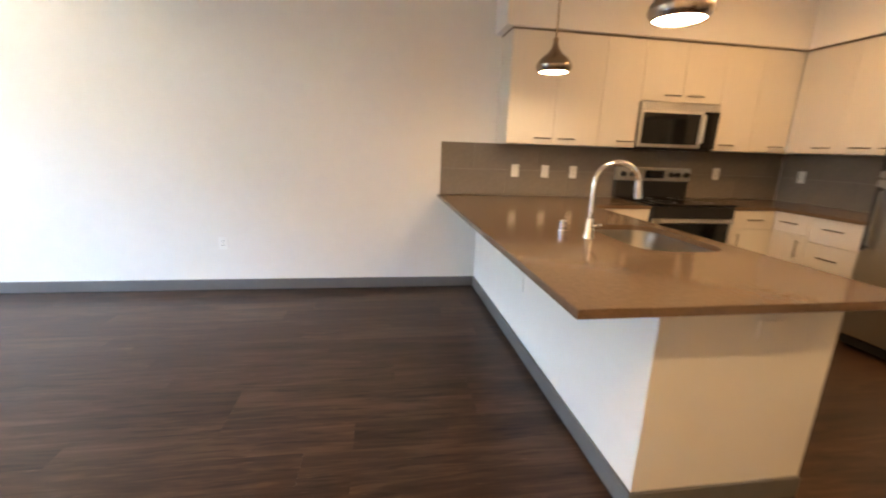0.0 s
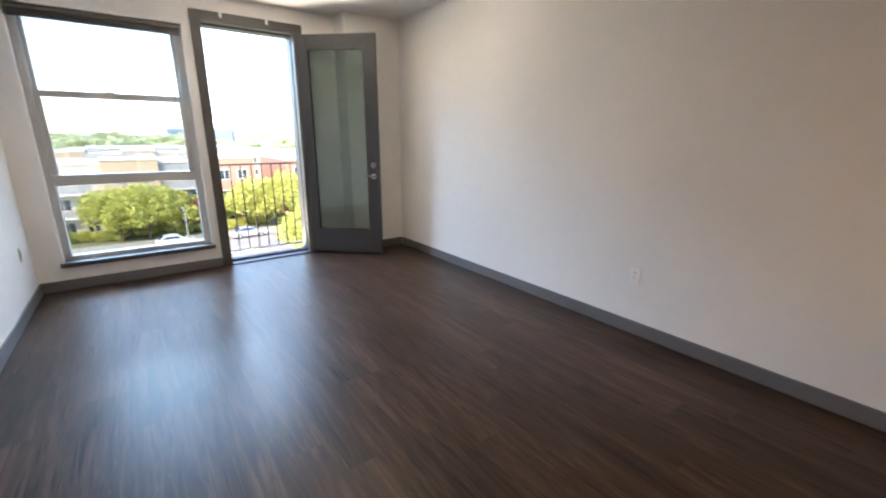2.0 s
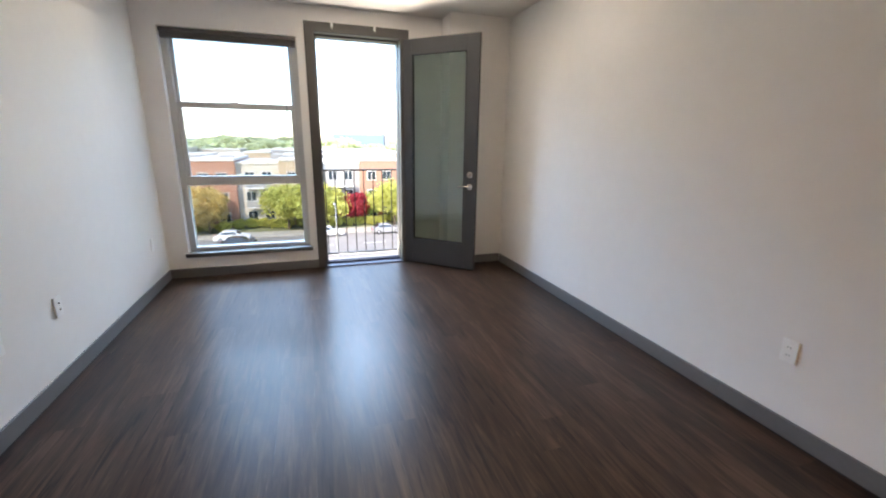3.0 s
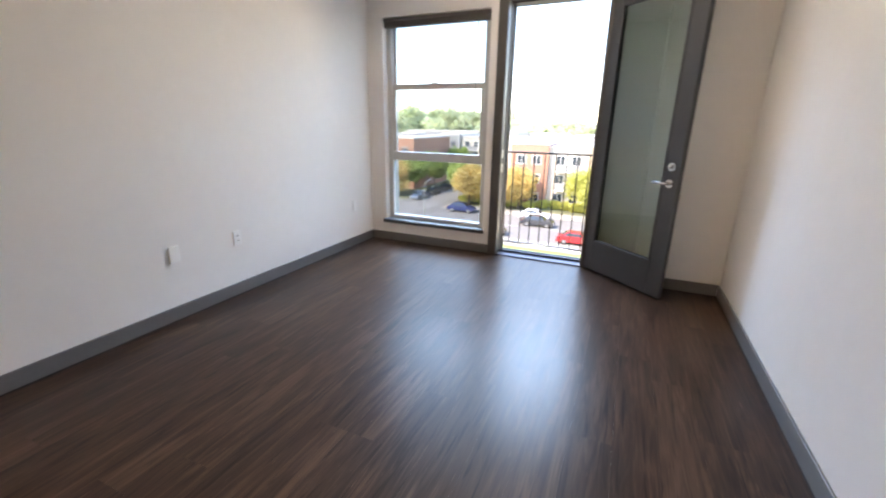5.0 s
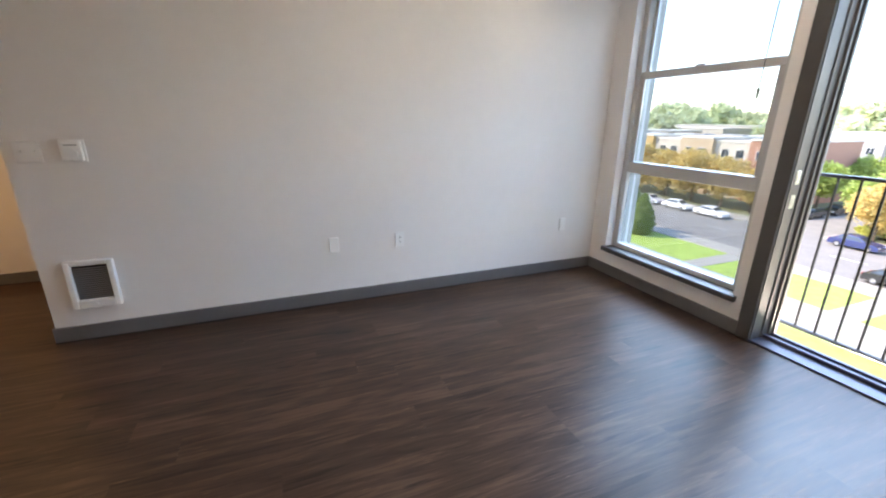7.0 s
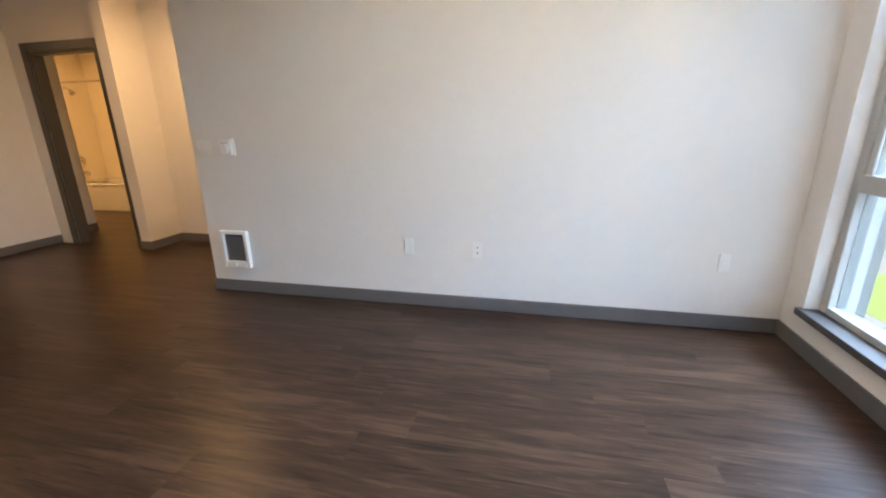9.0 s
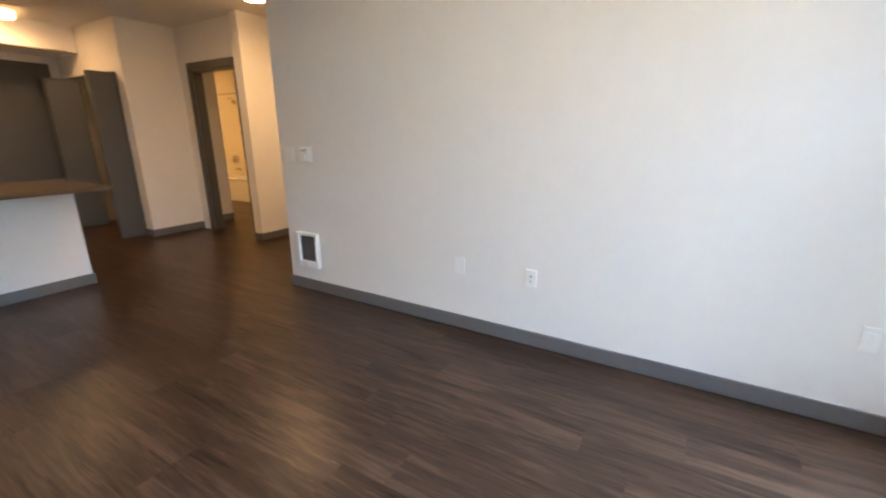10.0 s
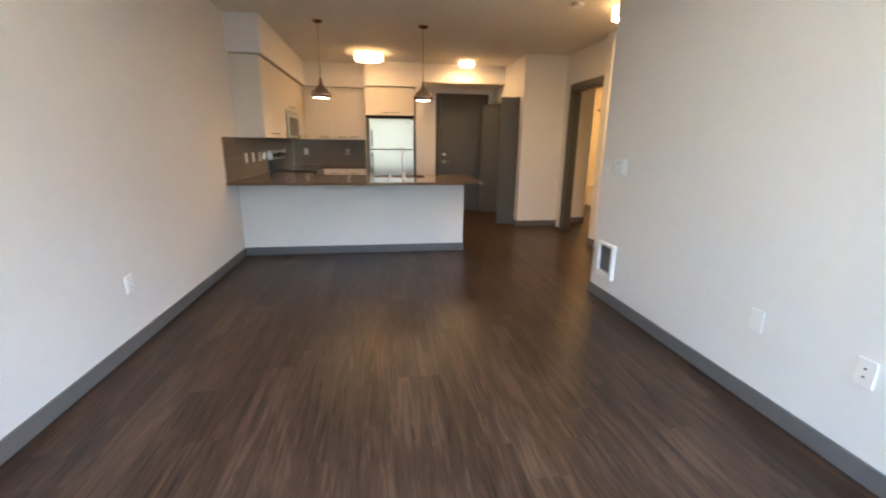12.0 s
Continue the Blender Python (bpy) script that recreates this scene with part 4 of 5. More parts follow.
part("rod", rod(bmesh.new(), (0.0, 0, 0), (1.497, 0, 0), 0.013, 14), M["nickel"], cr, "", True)
part("flange", rod(bmesh.new(), (1.48, 0, 0), (1.499, 0, 0), 0.035, 20), M["nickel"], cr, "", True)
setting("bath_alcove_wall", box(7.88, 8.0, -3.55, -2.75, 0, CEIL), M["surround"], "cream end wall of the tub alcove", "wall")

# ---- outside ----
G = -12.0
O = dict(
    ground=mat("outer_ground", (0.16, 0.17, 0.09), 0.9, grain=0.25, scale=0.05, bump=0.2, bump_scale=2),
    road=mat("asphalt", (0.20, 0.185, 0.168), 0.85, grain=0.12, scale=0.5, bump=0.2, bump_scale=25),
    walk=mat("concrete_walk", (0.32, 0.295, 0.255), 0.8, grain=0.08, scale=1.2),
    lawn=mat("lawn", (0.27, 0.36, 0.07), 0.9, grain=0.25, scale=1.5, bump=0.6, bump_scale=20),
    brick=mat("red_brick", (0.34, 0.175, 0.118), 0.8, grain=0.12, scale=3),
    tan=mat("tan_stucco", (0.44, 0.33, 0.22), 0.8, grain=0.06, scale=2),
    stucco=mat("white_stucco", (0.52, 0.46, 0.38), 0.8, grain=0.04, scale=2),
    orange=mat("ochre_panel", (0.46, 0.30, 0.12), 0.7, grain=0.06, scale=2),
    gstucco=mat("grey_stucco", (0.30, 0.29, 0.28), 0.8, grain=0.06, scale=2),
    roof=mat("white_membrane_roof", (0.60, 0.56, 0.50), 0.7, grain=0.06, scale=0.6),
    wframe=mat("window_trim_white", (0.68, 0.67, 0.64), 0.5),
    wpane=mat("dark_window_pane", (0.03, 0.04, 0.05), 0.08),
    trunk=mat("bark", (0.12, 0.085, 0.06), 0.9, grain=0.2, scale=6, bump=0.5, bump_scale=30),
    leaf_y=mat("spring_leaves", (0.50, 0.50, 0.13), 0.6, island=0.22),
    leaf_o=mat("ochre_leaves", (0.62, 0.47, 0.17), 0.6, island=0.25),
    leaf_g=mat("green_leaves", (0.34, 0.43, 0.11), 0.6, island=0.25),
    leaf_d=mat("conifer_needles", (0.24, 0.30, 0.09), 0.7, island=0.25),
    leaf_r=mat("red_leaves", (0.34, 0.035, 0.05), 0.6, island=0.25),
    # pale tints stand for haze over the distant woods and hills
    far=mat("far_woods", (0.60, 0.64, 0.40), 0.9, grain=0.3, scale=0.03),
    hill=mat("hazed_hills", (0.42, 0.50, 0.56), 0.95, grain=0.15, scale=0.004),
    tyre=mat("tyre_rubber", (0.02, 0.02, 0.02), 0.8),
    hub=mat("wheel_rim", (0.45, 0.45, 0.46), 0.3, 0.8),
    lampg=mat("car_lamp", (0.6, 0.55, 0.5), 0.2),
    tail=mat("tail_lamp", (0.4, 0.02, 0.02), 0.25),
)
for key in ("leaf_y", "leaf_o", "leaf_g", "leaf_r", "leaf_d", "far"):
    # light comes through the leaves as well as off them
    nodes, links = O[key].node_tree.nodes, O[key].node_tree.links
    thin, blend = nodes.new("ShaderNodeBsdfTranslucent"), nodes.new("ShaderNodeMixShader")
    front = nodes["Principled BSDF"]
    if front.inputs["Base Color"].is_linked:
        links.new(front.inputs["Base Color"].links[0].from_socket, thin.inputs["Color"])
    blend.inputs[0].default_value = 0.45
    links.new(front.outputs[0], blend.inputs[1])
    links.new(thin.outputs[0], blend.inputs[2])
    links.new(blend.outputs[0], nodes["Material Output"].inputs["Surface"])
bm = bmesh.new()
bmesh.ops.create_circle(bm, cap_ends=True, segments=64, radius=2600, matrix=Matrix.Translation((0, 0, G)))
setting("ground", bm, O["ground"], "mottled ground reaching the horizon", "ground")
setting("road", box(-57.5, -43.5, -260, 260, G + 0.002, G + 0.02), O["road"], "grey asphalt street along the block", "road")
setting("side_street", box(-230, -57.5, -33.5, -24.5, G + 0.002, G + 0.02), O["road"], "asphalt side street between the blocks", "road")
for n, (x0, x1, y0, y1) in enumerate(((-43.5, -40.6, -260, 260), (-61, -57.5, -24.5, 260), (-61, -57.5, -260, -33.5))):
    setting("pavement_%d" % (n + 1), box(x0, x1, y0, y1, G + 0.002, G + 0.14, 0.02, 1), O["walk"], "pale concrete pavement with a raised kerb", "pavement")
setting("plaza", box(-40.6, -34.0, -260, 260, G + 0.002, G + 0.06), O["lawn"], "bright lawn strip between pavements", "lawn")
setting("inner_walk", box(-34.0, -30.5, -260, 260, G + 0.002, G + 0.08), O["walk"], "pale concrete walk along the building", "pavement")
setting("courtyard", box(-30.5, -0.6, -260, 260, G + 0.002, G + 0.05), O["walk"], "pale paved court below the building", "pavement")
for x0, x1, y0, y1 in ((-29, -22, -40, -20), (-29, -20, -14, -4), (-28, -20, 4, 18)):
    setting("lawn_bed", box(x0, x1, y0, y1, G + 0.05, G + 0.12, 0.03, 1), O["lawn"], "planted green bed in the court", "lawn")
for i, y in enumerate(range(-36, 30, 12)):
    setting("cross_walk", box(-40.6, -34.0, y, y + 1.8, G + 0.06, G + 0.10), O["walk"], "pale concrete path across the lawn", "pavement")
for i in range(14):
    setting("lane_mark", box(-50.6, -50.45, -62 + i * 7, -59 + i * 7, G + 0.021, G + 0.026), O["wframe"], "white painted lane mark", "road marking")


def apartment(x, y0, y1, depth, storeys, tones, label, sto=3.1, seed=1):
    """A flat-roofed block whose long front looks towards +x."""
    rnd = random.Random(seed)
    ob = thing("apartment_building", pose(x, (y0 + y1) / 2, G), label, "building", "apartment blocks")
    h, half = storeys * sto + 0.5, (y1 - y0) / 2
    n = max(2, round((y1 - y0) / 6.5))
    bay = (y1 - y0) / n
    for i in range(n):
        a, b = -half + i * bay, -half + (i + 1) * bay
        out = 0.9 if i % 2 else 0.0
        tone = O[tones[i % len(tones)]]
        part("wall", box(-depth, out, a, b, 0, h + (0.5 if i % 2 else 0.0)), tone, ob)
        part("parapet", box(-depth - 0.1, out + 0.15, a - 0.05, b + 0.05, h + (0.5 if i % 2 else 0.0), h + (0.85 if i % 2 else 0.3)), O["roof"], ob)
        for s in range(storeys):
            z = s * sto + 0.9
            for c in (0.30, 0.70):
                yc = a + bay * c
                w = part("window", box(out + 0.0, out + 0.06, yc - 0.75, yc + 0.75, z, z + 1.55), O["wframe"], ob)
                part("pane", box(out + 0.05, out + 0.075, yc - 0.66, yc - 0.04, z + 0.09, z + 1.46), O["wpane"], w)
                part("pane", box(out + 0.05, out + 0.075, yc + 0.04, yc + 0.66, z + 0.09, z + 1.46), O["wpane"], w)
            if i % 2 == 0 and s:
                bal = part("balcony", box(out, out + 1.3, a + bay * 0.2, a + bay * 0.8, s * sto - 0.15, s * sto + 0.05), O["wframe"], ob)
                part("balustrade", box(out + 1.22, out + 1.28, a + bay * 0.2, a + bay * 0.8, s * sto + 0.05, s * sto + 1.05), O["gstucco"], bal)
    part("roof", box(-depth + 0.3, -0.3, -half + 0.3, half - 0.3, h + 0.02, h + 0.12), O["roof"], ob)
    for k in range(n):
        xx, yy = -depth * rnd.uniform(0.25, 0.75), -half + (y1 - y0) * rnd.uniform(0.08, 0.92)
        part("roof_unit", box(xx - 0.9, xx + 0.9, yy - 1.1, yy + 1.1, h + 0.1, h + 1.1), O["gstucco"], ob)
    return ob


apartment(-67, -22, 16, 17, 3, ["stucco", "brick", "stucco", "tan", "gstucco", "brick"], "brick and white three-storey apartment block with balconies", seed=3)
apartment(-67, 21, 62, 17, 3, ["brick", "stucco", "tan", "stucco"], "white and brick three-storey apartment block beyond the yellow trees", seed=4)
apartment(-74, -92, -38, 18, 3, ["stucco", "brick", "gstucco", "orange", "stucco", "tan"], "white and ochre three-storey block past the side street", seed=5)
apartment(-100, -168, -100, 18, 3, ["stucco", "tan", "orange", "stucco"], "long pale three-storey block with ochre bays", seed=6)
apartment(-112, -70, -36, 16, 3, ["gstucco", "stucco", "brick"], "grey and white block behind the side street", seed=7)
apartment(-112, -20, 30, 16, 3, ["stucco", "tan"], "pale flat-roofed block in the second row", seed=8)
apartment(-112, 36, 96, 16, 3, ["stucco", "brick"], "pale flat-roofed block behind the white block", seed=9)
rnd = random.Random(11)
for i in range(16):
    x, y = -150 - 38 * (i // 4) - rnd.uniform(0, 20), -190 + (i % 4) * 105 + rnd.uniform(-20, 20)
    hgt = rnd.uniform(6.5, 9.5) + i * 0.12
    hb = thing("distant_building", pose(x, y, G), "low pale flat-roofed building in the distance", "building", "distant roofs")
    part("wall", box(-14, 14, -34, 34, 0, hgt), O[rnd.choice(["stucco", "tan", "gstucco", "stucco"])], hb)
    part("roof", box(-14.3, 14.3, -34.3, 34.3, hgt, hgt + 0.5), O["roof"], hb)
tw = thing("distant_tower", pose(-420, 52, G), "blue-grey glass office block on the horizon", "building")
part("wall", box(-12, 12, -26, 22, 0, 20.5), mat("bluish_cladding", (0.16, 0.22, 0.30), 0.4), tw)
part("wall", box(-10, 10, 23, 27, 0, 23), O["gstucco"], tw)

# far woods and hills
def ridge(name, dist, base, amp, material, label, lump, seed):
    bm = bmesh.new()
    rnd = random.Random(seed)
    prev = None
    n = 260
    for i in range(n + 1):
        a = radians(95 + 170 * i / n)
        hz = G + base + amp * noise.noise((i * 0.045, seed, 0)) + lump * rnd.random()
        p = [bm.verts.new((dist * f * math.cos(a), dist * f * math.sin(a), z)) for f, z in ((1.0, G), (1.0, hz - lump), (1.03, hz), (1.3, hz - 2))]
        if prev:
            for k in range(3):
                bm.faces.new((prev[k], p[k], p[k + 1], prev[k + 1]))
        prev = p
    tagged(new(name, mesh_of(name, bm, material)), label, "distance", kind="structure")


ridge("backdrop_hills", 2100, 24, 24, O["hill"], "low hills on the horizon, tinted pale for haze", 2.0, 5)


def crown_mesh(name, material, rx, rz, zc, clumps, leaves, size, seed, cone=False):
    """Clumps of small leaves with gaps between them."""
    rnd = random.Random(seed)
    vs, fs = [], []
    for c in range(clumps):
        if cone:
            t = (c + 0.5) / clumps
            rr = rx * (1 - t ** 1.2) * rnd.uniform(0.5, 1.0) * min(1.0, 0.55 + 2.2 * t) + 0.1
            a = c * 2.399
            centre = Vector((rr * math.cos(a), rr * math.sin(a), zc - rz + 2 * rz * t))
            cr = rx * (0.42 - 0.22 * t)
        else:
            d = Vector((rnd.gauss(0, 1), rnd.gauss(0, 1), rnd.gauss(0, 1))).normalized() * rnd.uniform(0.35, 1.0)
            centre = Vector((d.x * rx, d.y * rx, zc + d.z * rz))
            cr = rx * rnd.uniform(0.26, 0.42)
        for k in range(leaves):
            d = Vector((rnd.gauss(0, 1), rnd.gauss(0, 1), rnd.gauss(0, 0.8))).normalized() * cr * rnd.uniform(0.5, 1.08)
            p = centre + d
            u = Vector((rnd.gauss(0, 1), rnd.gauss(0, 1), rnd.gauss(0, 1))).normalized()
            v = u.cross(Vector((rnd.gauss(0, 1), rnd.gauss(0, 1), rnd.gauss(0, 1)))).normalized()
            s = size * rnd.uniform(0.6, 1.3)
            i = len(vs)
            vs += [p - u * s, p - v * s * 0.55, p + u * s, p + v * s * 0.55]
            fs.append((i, i + 1, i + 2, i + 3))
    me = bpy.data.meshes.new(name)
    me.from_pydata(vs, [], fs)
    me.materials.append(material)
    return me


def tree(label, m, material, height, rx, seed, group, cone=False, size=0.23):
    t = thing("tree", m, label, "tree", group)
    rnd = random.Random(seed)
    bm = bmesh.new()
    th_ = height * (0.9 if cone else 0.55)
    rod(bm, (0, 0, 0), (0.1, 0.05, th_), 0.20, 9, 0.07)
    if not cone:
        for k in range(6):
            a = k * 1.05 + rnd.random()
            z = height * (0.28 + 0.04 * k)
            rod(bm, (0.05, 0.02, z), (rx * 0.6 * math.cos(a), rx * 0.6 * math.sin(a), z + height * 0.25), 0.08, 7, 0.03)
    part("trunk", bm, O["trunk"], t)
    rz = height * (0.46 if cone else 0.36)
    c = new("crown", crown_mesh("crown", material, rx, rz, height - rz, 72, 110, size, seed, cone))
    c.parent = t
    return t


def place_trees(first, spots):
    for x, y, s, a in spots:
        copy_thing(first, pose(x, y, G + 0.05, 0, 0, a) @ Matrix.Scale(s, 4))


ty = tree("yellow-green street tree in spring leaf", pose(-62.5, -2.0, G + 0.05), O["leaf_y"], 7.0, 3.3, 21, "street trees")
place_trees(ty, [(-62, 1.0, 1.05, 140), (-62.6, 4.0, 0.9, 200), (-61.8, 14.5, 1.05, 33), (-61.5, 19, 1.15, 90), (-62.5, 24, 1.1, 150), (-61.6, 30, 1.0, 210), (-36.8, 15.5, 1.05, 20), (-38.0, 21.0, 1.0, 130), (-37.5, 27, 1.1, 250)])
to = tree("ochre-leaved street tree along the far pavement", pose(-64, -37, G + 0.05), O["leaf_o"], 6.2, 3.2, 22, "street trees")
place_trees(to, [(-64.5, -42, 1.17, 50), (-64, -47, 1.30, 100), (-65, -53, 1.23, 160), (-64, -59, 1.37, 220), (-65, -66, 1.30, 300), (-63.2, -19.5, 0.85, 120), (-64.5, -75, 1.0, 30), (-62.5, -13, 1.0, 60), (-63, -17, 0.9, 10), (-60.5, -15.2, 0.9, 45), (-62, -21.5, 1.0, 0)])
tg = tree("fresh green tree beside the apartment block", pose(-66, -24, G + 0.05), O["leaf_g"], 7.5, 2.6, 23, "street trees")
place_trees(tg, [(-70, -36, 1.0, 80), (-78, -35.5, 1.05, 170), (-86, -22.5, 1.1, 260), (-92, -36, 1.1, 20), (-64.5, -1.5, 0.75, 60), (-65, 11.5, 0.7, 30)])
tr_ = tree("dark red plum tree on the pavement", pose(-63.5, 8.0, G + 0.05), O["leaf_r"], 5.2, 2.2, 24, "street trees")
tc = tree("dark green conifer on the lawn", pose(-38.5, -36.5, G + 0.06), O["leaf_d"], 6.6, 2.1, 25, "conifers on the lawn", True, 0.22)
place_trees(tc, [(-38.2, -33.6, 0.72, 90)])

hm = crown_mesh("hedge", O["leaf_y"], 1.0, 0.7, 0.75, 40, 40, 0.16, 31)
rnd = random.Random(13)
for i in range(30):
    x, y = -62.8 - rnd.uniform(0, 2.6), -23 + i * 1.9 + rnd.uniform(-0.5, 0.5)
    hd = tagged(new("shrub", hm), "clipped yellow-green shrub in front of the block", "shrub", "front shrubs")
    hd.matrix_basis = pose(x, y, G + 0.02, 0, 0, rnd.uniform(0, 360))
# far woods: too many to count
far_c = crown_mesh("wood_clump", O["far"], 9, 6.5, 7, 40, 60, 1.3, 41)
vsum, fsum = [], []
src_v = [v.co.copy() for v in far_c.vertices]
src_f = [tuple(p.vertices) for p in far_c.polygons]
rnd = random.Random(17)
for i in range(190):
    a = radians(98 + 164 * (i + rnd.random()) / 190)
    d = rnd.choice([300, 380, 520, 700]) * rnd.uniform(0.9, 1.1)
    s = rnd.uniform(0.75, 1.25) * (0.62 + d / 1400)
    ca, sa = math.cos(i * 1.7), math.sin(i * 1.7)
    tall = 1.75 if a > radians(196) else 1.05
    k = len(vsum)
    ox, oy = d * math.cos(a), d * math.sin(a)
    vsum += [(ox + s * 1.6 * (v.x * ca - v.y * sa), oy + s * 1.6 * (v.x * sa + v.y * ca), G + s * v.z * tall) for v in src_v]
    fsum += [tuple(j + k for j in f) for f in src_f]
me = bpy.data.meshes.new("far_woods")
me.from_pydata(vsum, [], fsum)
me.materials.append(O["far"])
tagged(new("far_woods", me), "belt of distant green woods, paled in colour for haze", "woods", kind="stuff")


def car(label, m, colour, seed):
    c = thing("parked_car", m, label, "car", "parked cars")
    paint = mat("car_paint", colour, 0.22, 0.1, spec=0.6)
    body = [(-2.25, 0.28), (-2.28, 0.62), (-2.15, 0.86), (-1.5, 0.95), (0.95, 0.98), (1.75, 0.86), (2.2, 0.70), (2.25, 0.30)]
    roof = [(-1.75, 0.95), (-1.15, 1.40), (-0.7, 1.46), (0.2, 1.45), (0.45, 1.38), (1.05, 0.97)]
    for nm, prof, w0, w1, mt in (("body", body, 0.88, 0.86, paint), ("roof", [(a, b) for a, b in roof], 0.80, 0.64, paint)):
        bm = bmesh.new()
        zs = [p[1] for p in prof]
        lo_, hi_ = min(zs), max(zs)
        ring = [[bm.verts.new((x, s * (w0 + (w1 - w0) * (z - lo_) / (hi_ - lo_)), z)) for x, z in prof] for s in (-1, 1)]
        bm.faces.new(ring[0])
        bm.faces.new(ring[1][::-1])
        for i in range(len(prof)):
            j = (i + 1) % len(prof)
            bm.faces.new((ring[0][i], ring[0][j], ring[1][j], ring[1][i]))
        part(nm, bm, mt, c)
    for s in (-1, 1):
        bm = bmesh.new()
        q = [bm.verts.new((x, s * y, z)) for x, y, z in ((-1.45, 0.775, 1.02), (0.75, 0.775, 1.02), (0.32, 0.68, 1.35), (-1.05, 0.68, 1.35))]
        bm.faces.new(q)
        q2 = bmesh.ops.extrude_face_region(bm, geom=bm.faces[:])["geom"]
        bmesh.ops.translate(bm, verts=[v for v in q2 if isinstance(v, bmesh.types.BMVert)], vec=(0, s * 0.03, 0.01))
        part("side_window", bm, O["wpane"], c)
        part("headlight", box(2.12, 2.24, s * 0.62 - 0.16, s * 0.62 + 0.16, 0.60, 0.72, 0.03, 1), O["lampg"], c)
        part("tail_light", box(-2.29, -2.18, s * 0.66 - 0.14, s * 0.66 + 0.14, 0.68, 0.82, 0.02, 1), O["tail"], c)
        for x in (-1.35, 1.38):
            w = part("wheel", rod(bmesh.new(), (x, s * 0.70, 0.32), (x, s * 0.90, 0.32), 0.32, 20), O["tyre"], c)
            part("rim", rod(bmesh.new(), (x, s * 0.895, 0.32), (x, s * 0.91, 0.32), 0.20, 16), O["hub"], w)
    for x0, x1, z0, z1 in ((0.50, 1.00, 1.36, 1.03), (-1.70, -1.20, 1.03, 1.37)):
        bm = bmesh.new()
        y0 = 0.62 if z0 > z1 else 0.70
        y1 = 0.70 if z0 > z1 else 0.62
        q = [bm.verts.new(p) for p in ((x0, -y0, z0), (x0, y0, z0), (x1, y1, z1), (x1, -y1, z1))]
        bm.faces.new(q)
        g2 = bmesh.ops.extrude_face_region(bm, geom=bm.faces[:])["geom"]
        bmesh.ops.translate(bm, verts=[v for v in g2 if isinstance(v, bmesh.types.BMVert)], vec=(0.03 if x0 > 0 else -0.03, 0, 0.03))
        part("windscreen" if x0 > 0 else "rear_window", bm, O["wpane"], c)
    return c


CARS = (("white parked car at the far kerb", -56.2, -9.0, 90, (0.75, 0.75, 0.74)), ("dark grey parked car on the street", -52.0, -7.6, 90, (0.05, 0.05, 0.055)), ("red parked car at the near kerb", -45.0, -1.6, 90, (0.42, 0.025, 0.03)), ("white parked car opposite the lawn", -56.2, -37.5, 90, (0.78, 0.78, 0.77)), ("white parked car under the ochre trees", -56.2, -43.2, 90, (0.72, 0.71, 0.70)), ("silver parked car under the ochre trees", -56.2, -48.6, 90, (0.5, 0.5, 0.52)), ("blue-grey parked car in the side street", -63.5, -31.8, 0, (0.10, 0.13, 0.18)), ("dark parked car in the side street", -69.5, -31.8, 0, (0.04, 0.045, 0.05)), ("black parked car on the side street", -76.0, -31.9, 0, (0.03, 0.03, 0.03)), ("dark blue parked car in the far kerb row", -56.2, -20.5, 90, (0.03, 0.04, 0.12)), ("white parked car further along the street", -56.2, 3.5, 90, (0.75, 0.74, 0.72)), ("black parked car at the near kerb", -45.0, -12.5, 90, (0.02, 0.02, 0.022)), ("grey parked car near the red tree", -56.2, 12.2, 90, (0.3, 0.3, 0.31)))
for i, (lb, x, y, a, col) in enumerate(CARS):
    car(lb, pose(x, y, G + 0.021, 0, 0, a), col, i)
for y in (-44, -20, 4, 26):
    sl = thing("street_lamp", pose(-41.8, y, G + 0.14), "grey street lamp on the near pavement", "street lamp", "street lamps")
    part("pole", rod(bmesh.new(), (0, 0, 0), (0, 0, 6.2), 0.09, 10, 0.05), O["gstucco"], sl)
    part("arm", rod(bmesh.new(), (0, 0, 6.1), (-1.2, 0, 6.35), 0.04, 8), O["gstucco"], sl)
    part("head", box(-1.75, -1.1, -0.13, 0.13, 6.30, 6.42, 0.03, 1), O["gstucco"], sl)

# ---- floor: vinyl planks along the room, then the backsplash tiles ----
floor = setting("floor", box(WX - 0.05, 9.6, -3.7, NY + 0.1, -0.12, -0.004), M["sub"], "dark brown vinyl plank floor with satin sheen", "floor")
PW, PL = 0.180, 1.22
zones = ((0.0, 9.5, -1.36, 3.50),)
plank_meshes = {}


def plank(x0, x1, y0, y1):
    key = (round(x1 - x0, 3), round(y1 - y0, 3))
    if key not in plank_meshes:
        L, W = x1 - x0 - 0.0001, y1 - y0 - 0.0001
        bm = box(-L / 2, L / 2, -W / 2, W / 2, -0.003, 0.0)
        for v in bm.verts:
            if v.co.z < -0.001:
                v.co.x *= 0.9996
        plank_meshes[key] = mesh_of("plank", bm, M["plank"])
    ob = new("plank", plank_meshes[key])
    ob.location = ((x0 + x1) / 2, (y0 + y1) / 2, 0)
    ob.parent = floor


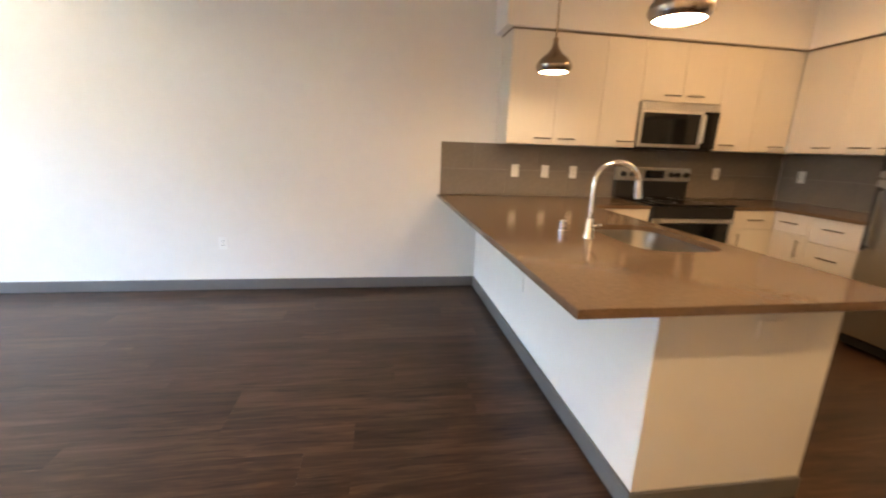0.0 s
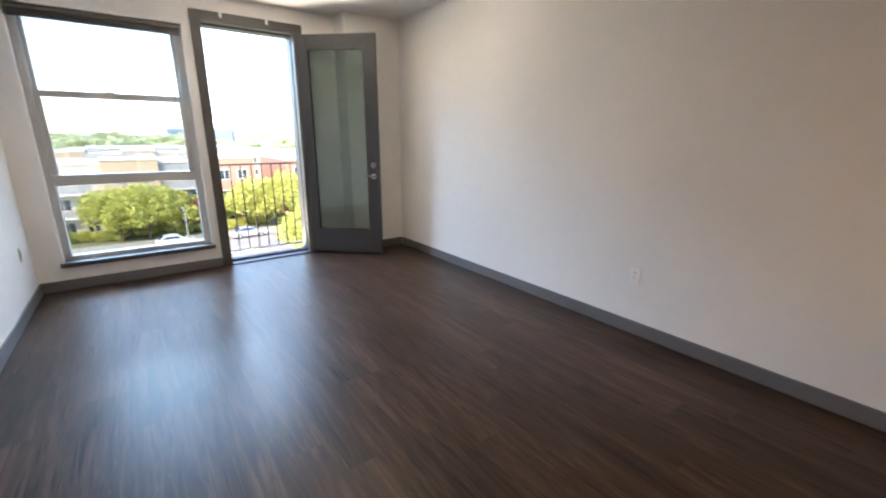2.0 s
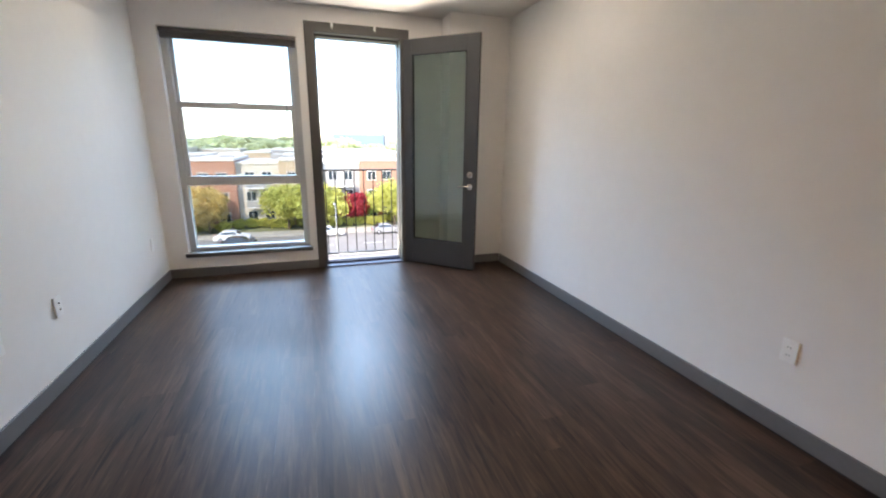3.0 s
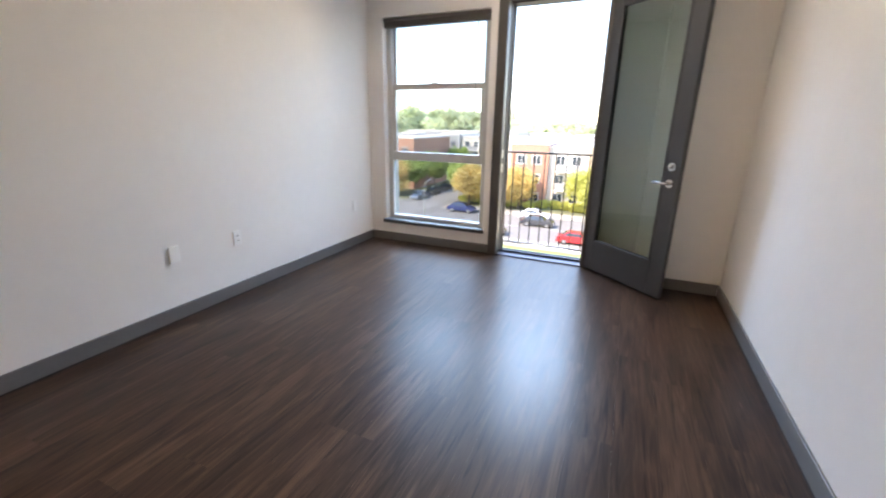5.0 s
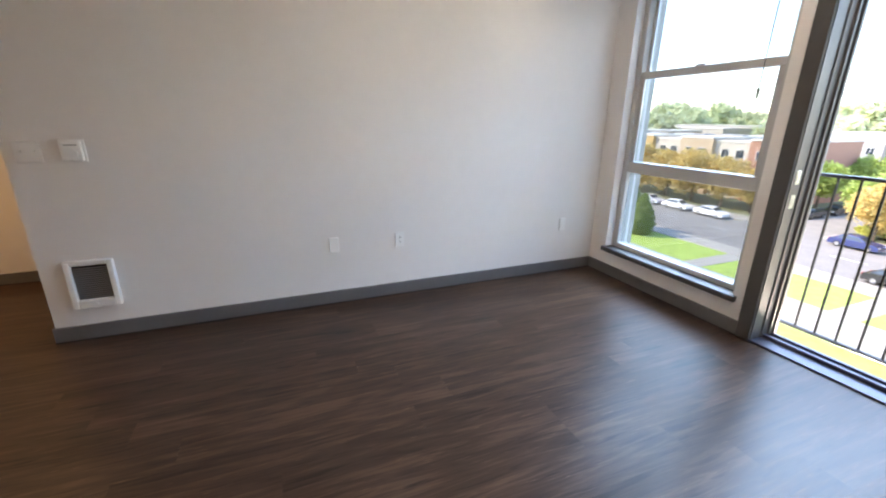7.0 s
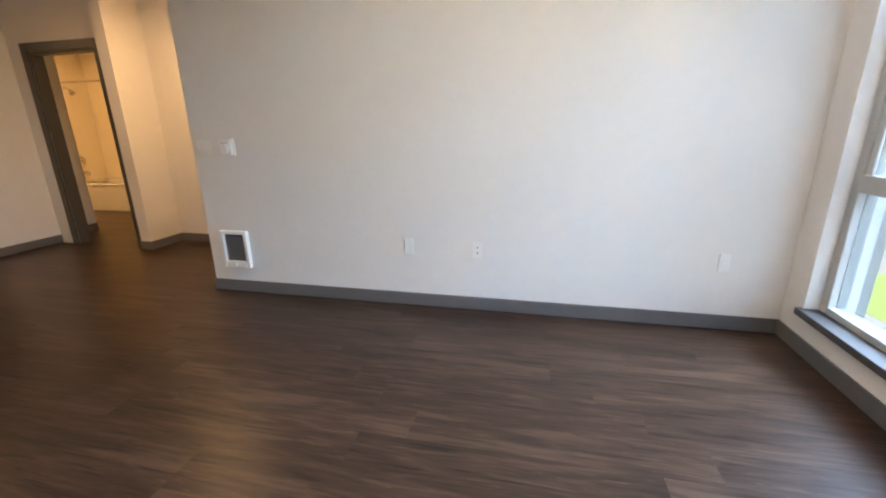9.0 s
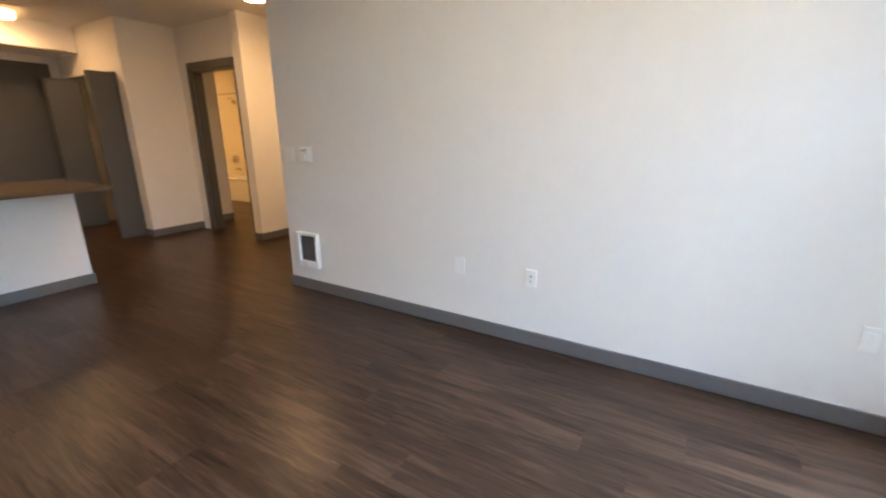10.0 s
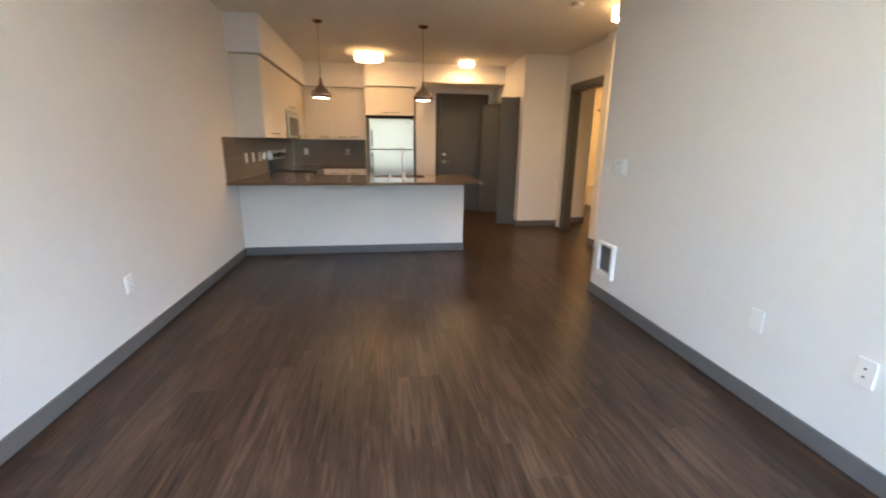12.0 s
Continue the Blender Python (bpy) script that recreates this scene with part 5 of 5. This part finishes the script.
rnd = random.Random(5)
y = -1.36
row = 0
while y < NY - 0.001:
    y1 = min(y + PW, NY)
    xs, xe = (WX - 0.03, 6.0 if y > 0.95 else EX)
    if y > 0.95:
        spans = ((xs, 5.80), (6.45, EX))
    elif y1 < -0.10:
        spans = ((4.10, EX),)
    else:
        spans = ((xs, EX),)
    for a, b in spans:
        x = a - rnd.choice((0.0, 0.2, 0.41, 0.61, 0.81, 1.02))
        while x < b - 0.001:
            p0, p1 = max(x, a), min(x + PL, b)
            if p1 - p0 > 0.02:
                plank(p0, p1, y, y1)
            x += PL
    y, row = y1, row + 1
for x in (6.0, 7.22, 8.44):
    for k in range(14):
        plank(x, min(x + PL, 9.5), -1.36 - PW * (k + 1), -1.36 - PW * k)

bs = setting("backsplash", bx(box(5.385, EX - 0.011, NY - 0.004, NY, 0.8925, 1.358), EX - 0.004, EX, 2.152, NY - 0.011, 0.8925, 1.358), M["grout"], "taupe glazed tile backsplash around the counter", "backsplash")
TW, TH = 0.61, 0.2318
tile_meshes = {}


def tile(u0, u1, k, wall_n):
    L = u1 - u0 - 0.003
    key = (round(L, 3), wall_n)
    if key not in tile_meshes:
        if wall_n:
            bm = box(-L / 2, L / 2, -0.006, 0, -TH / 2 + 0.0015, TH / 2 - 0.0015, 0.0012, 1)
        else:
            bm = box(-0.006, 0, -L / 2, L / 2, -TH / 2 + 0.0015, TH / 2 - 0.0015, 0.0012, 1)
        tile_meshes[key] = mesh_of("tile", bm, M["tile"])
    ob = new("tile", tile_meshes[key])
    z = 0.8940 + TH * (k + 0.5)
    ob.location = ((u0 + u1) / 2, NY - 0.0045, z) if wall_n else (EX - 0.0045, (u0 + u1) / 2, z)
    ob.parent = bs


for k in (0, 1):
    u = 5.385 - (TW / 2 if k else 0)
    while u < EX - 0.012:
        a, b = max(u, 5.385), min(u + TW, EX - 0.011)
        if b - a > 0.03:
            tile(a, b, k, True)
        u += TW
    u = 2.152
    while u < NY - 0.012:
        a, b = u, min(u + (TW / 2 if k and u < 2.2 else TW), NY - 0.011)
        if b - a > 0.03:
            tile(a, b, k, False)
        u = b
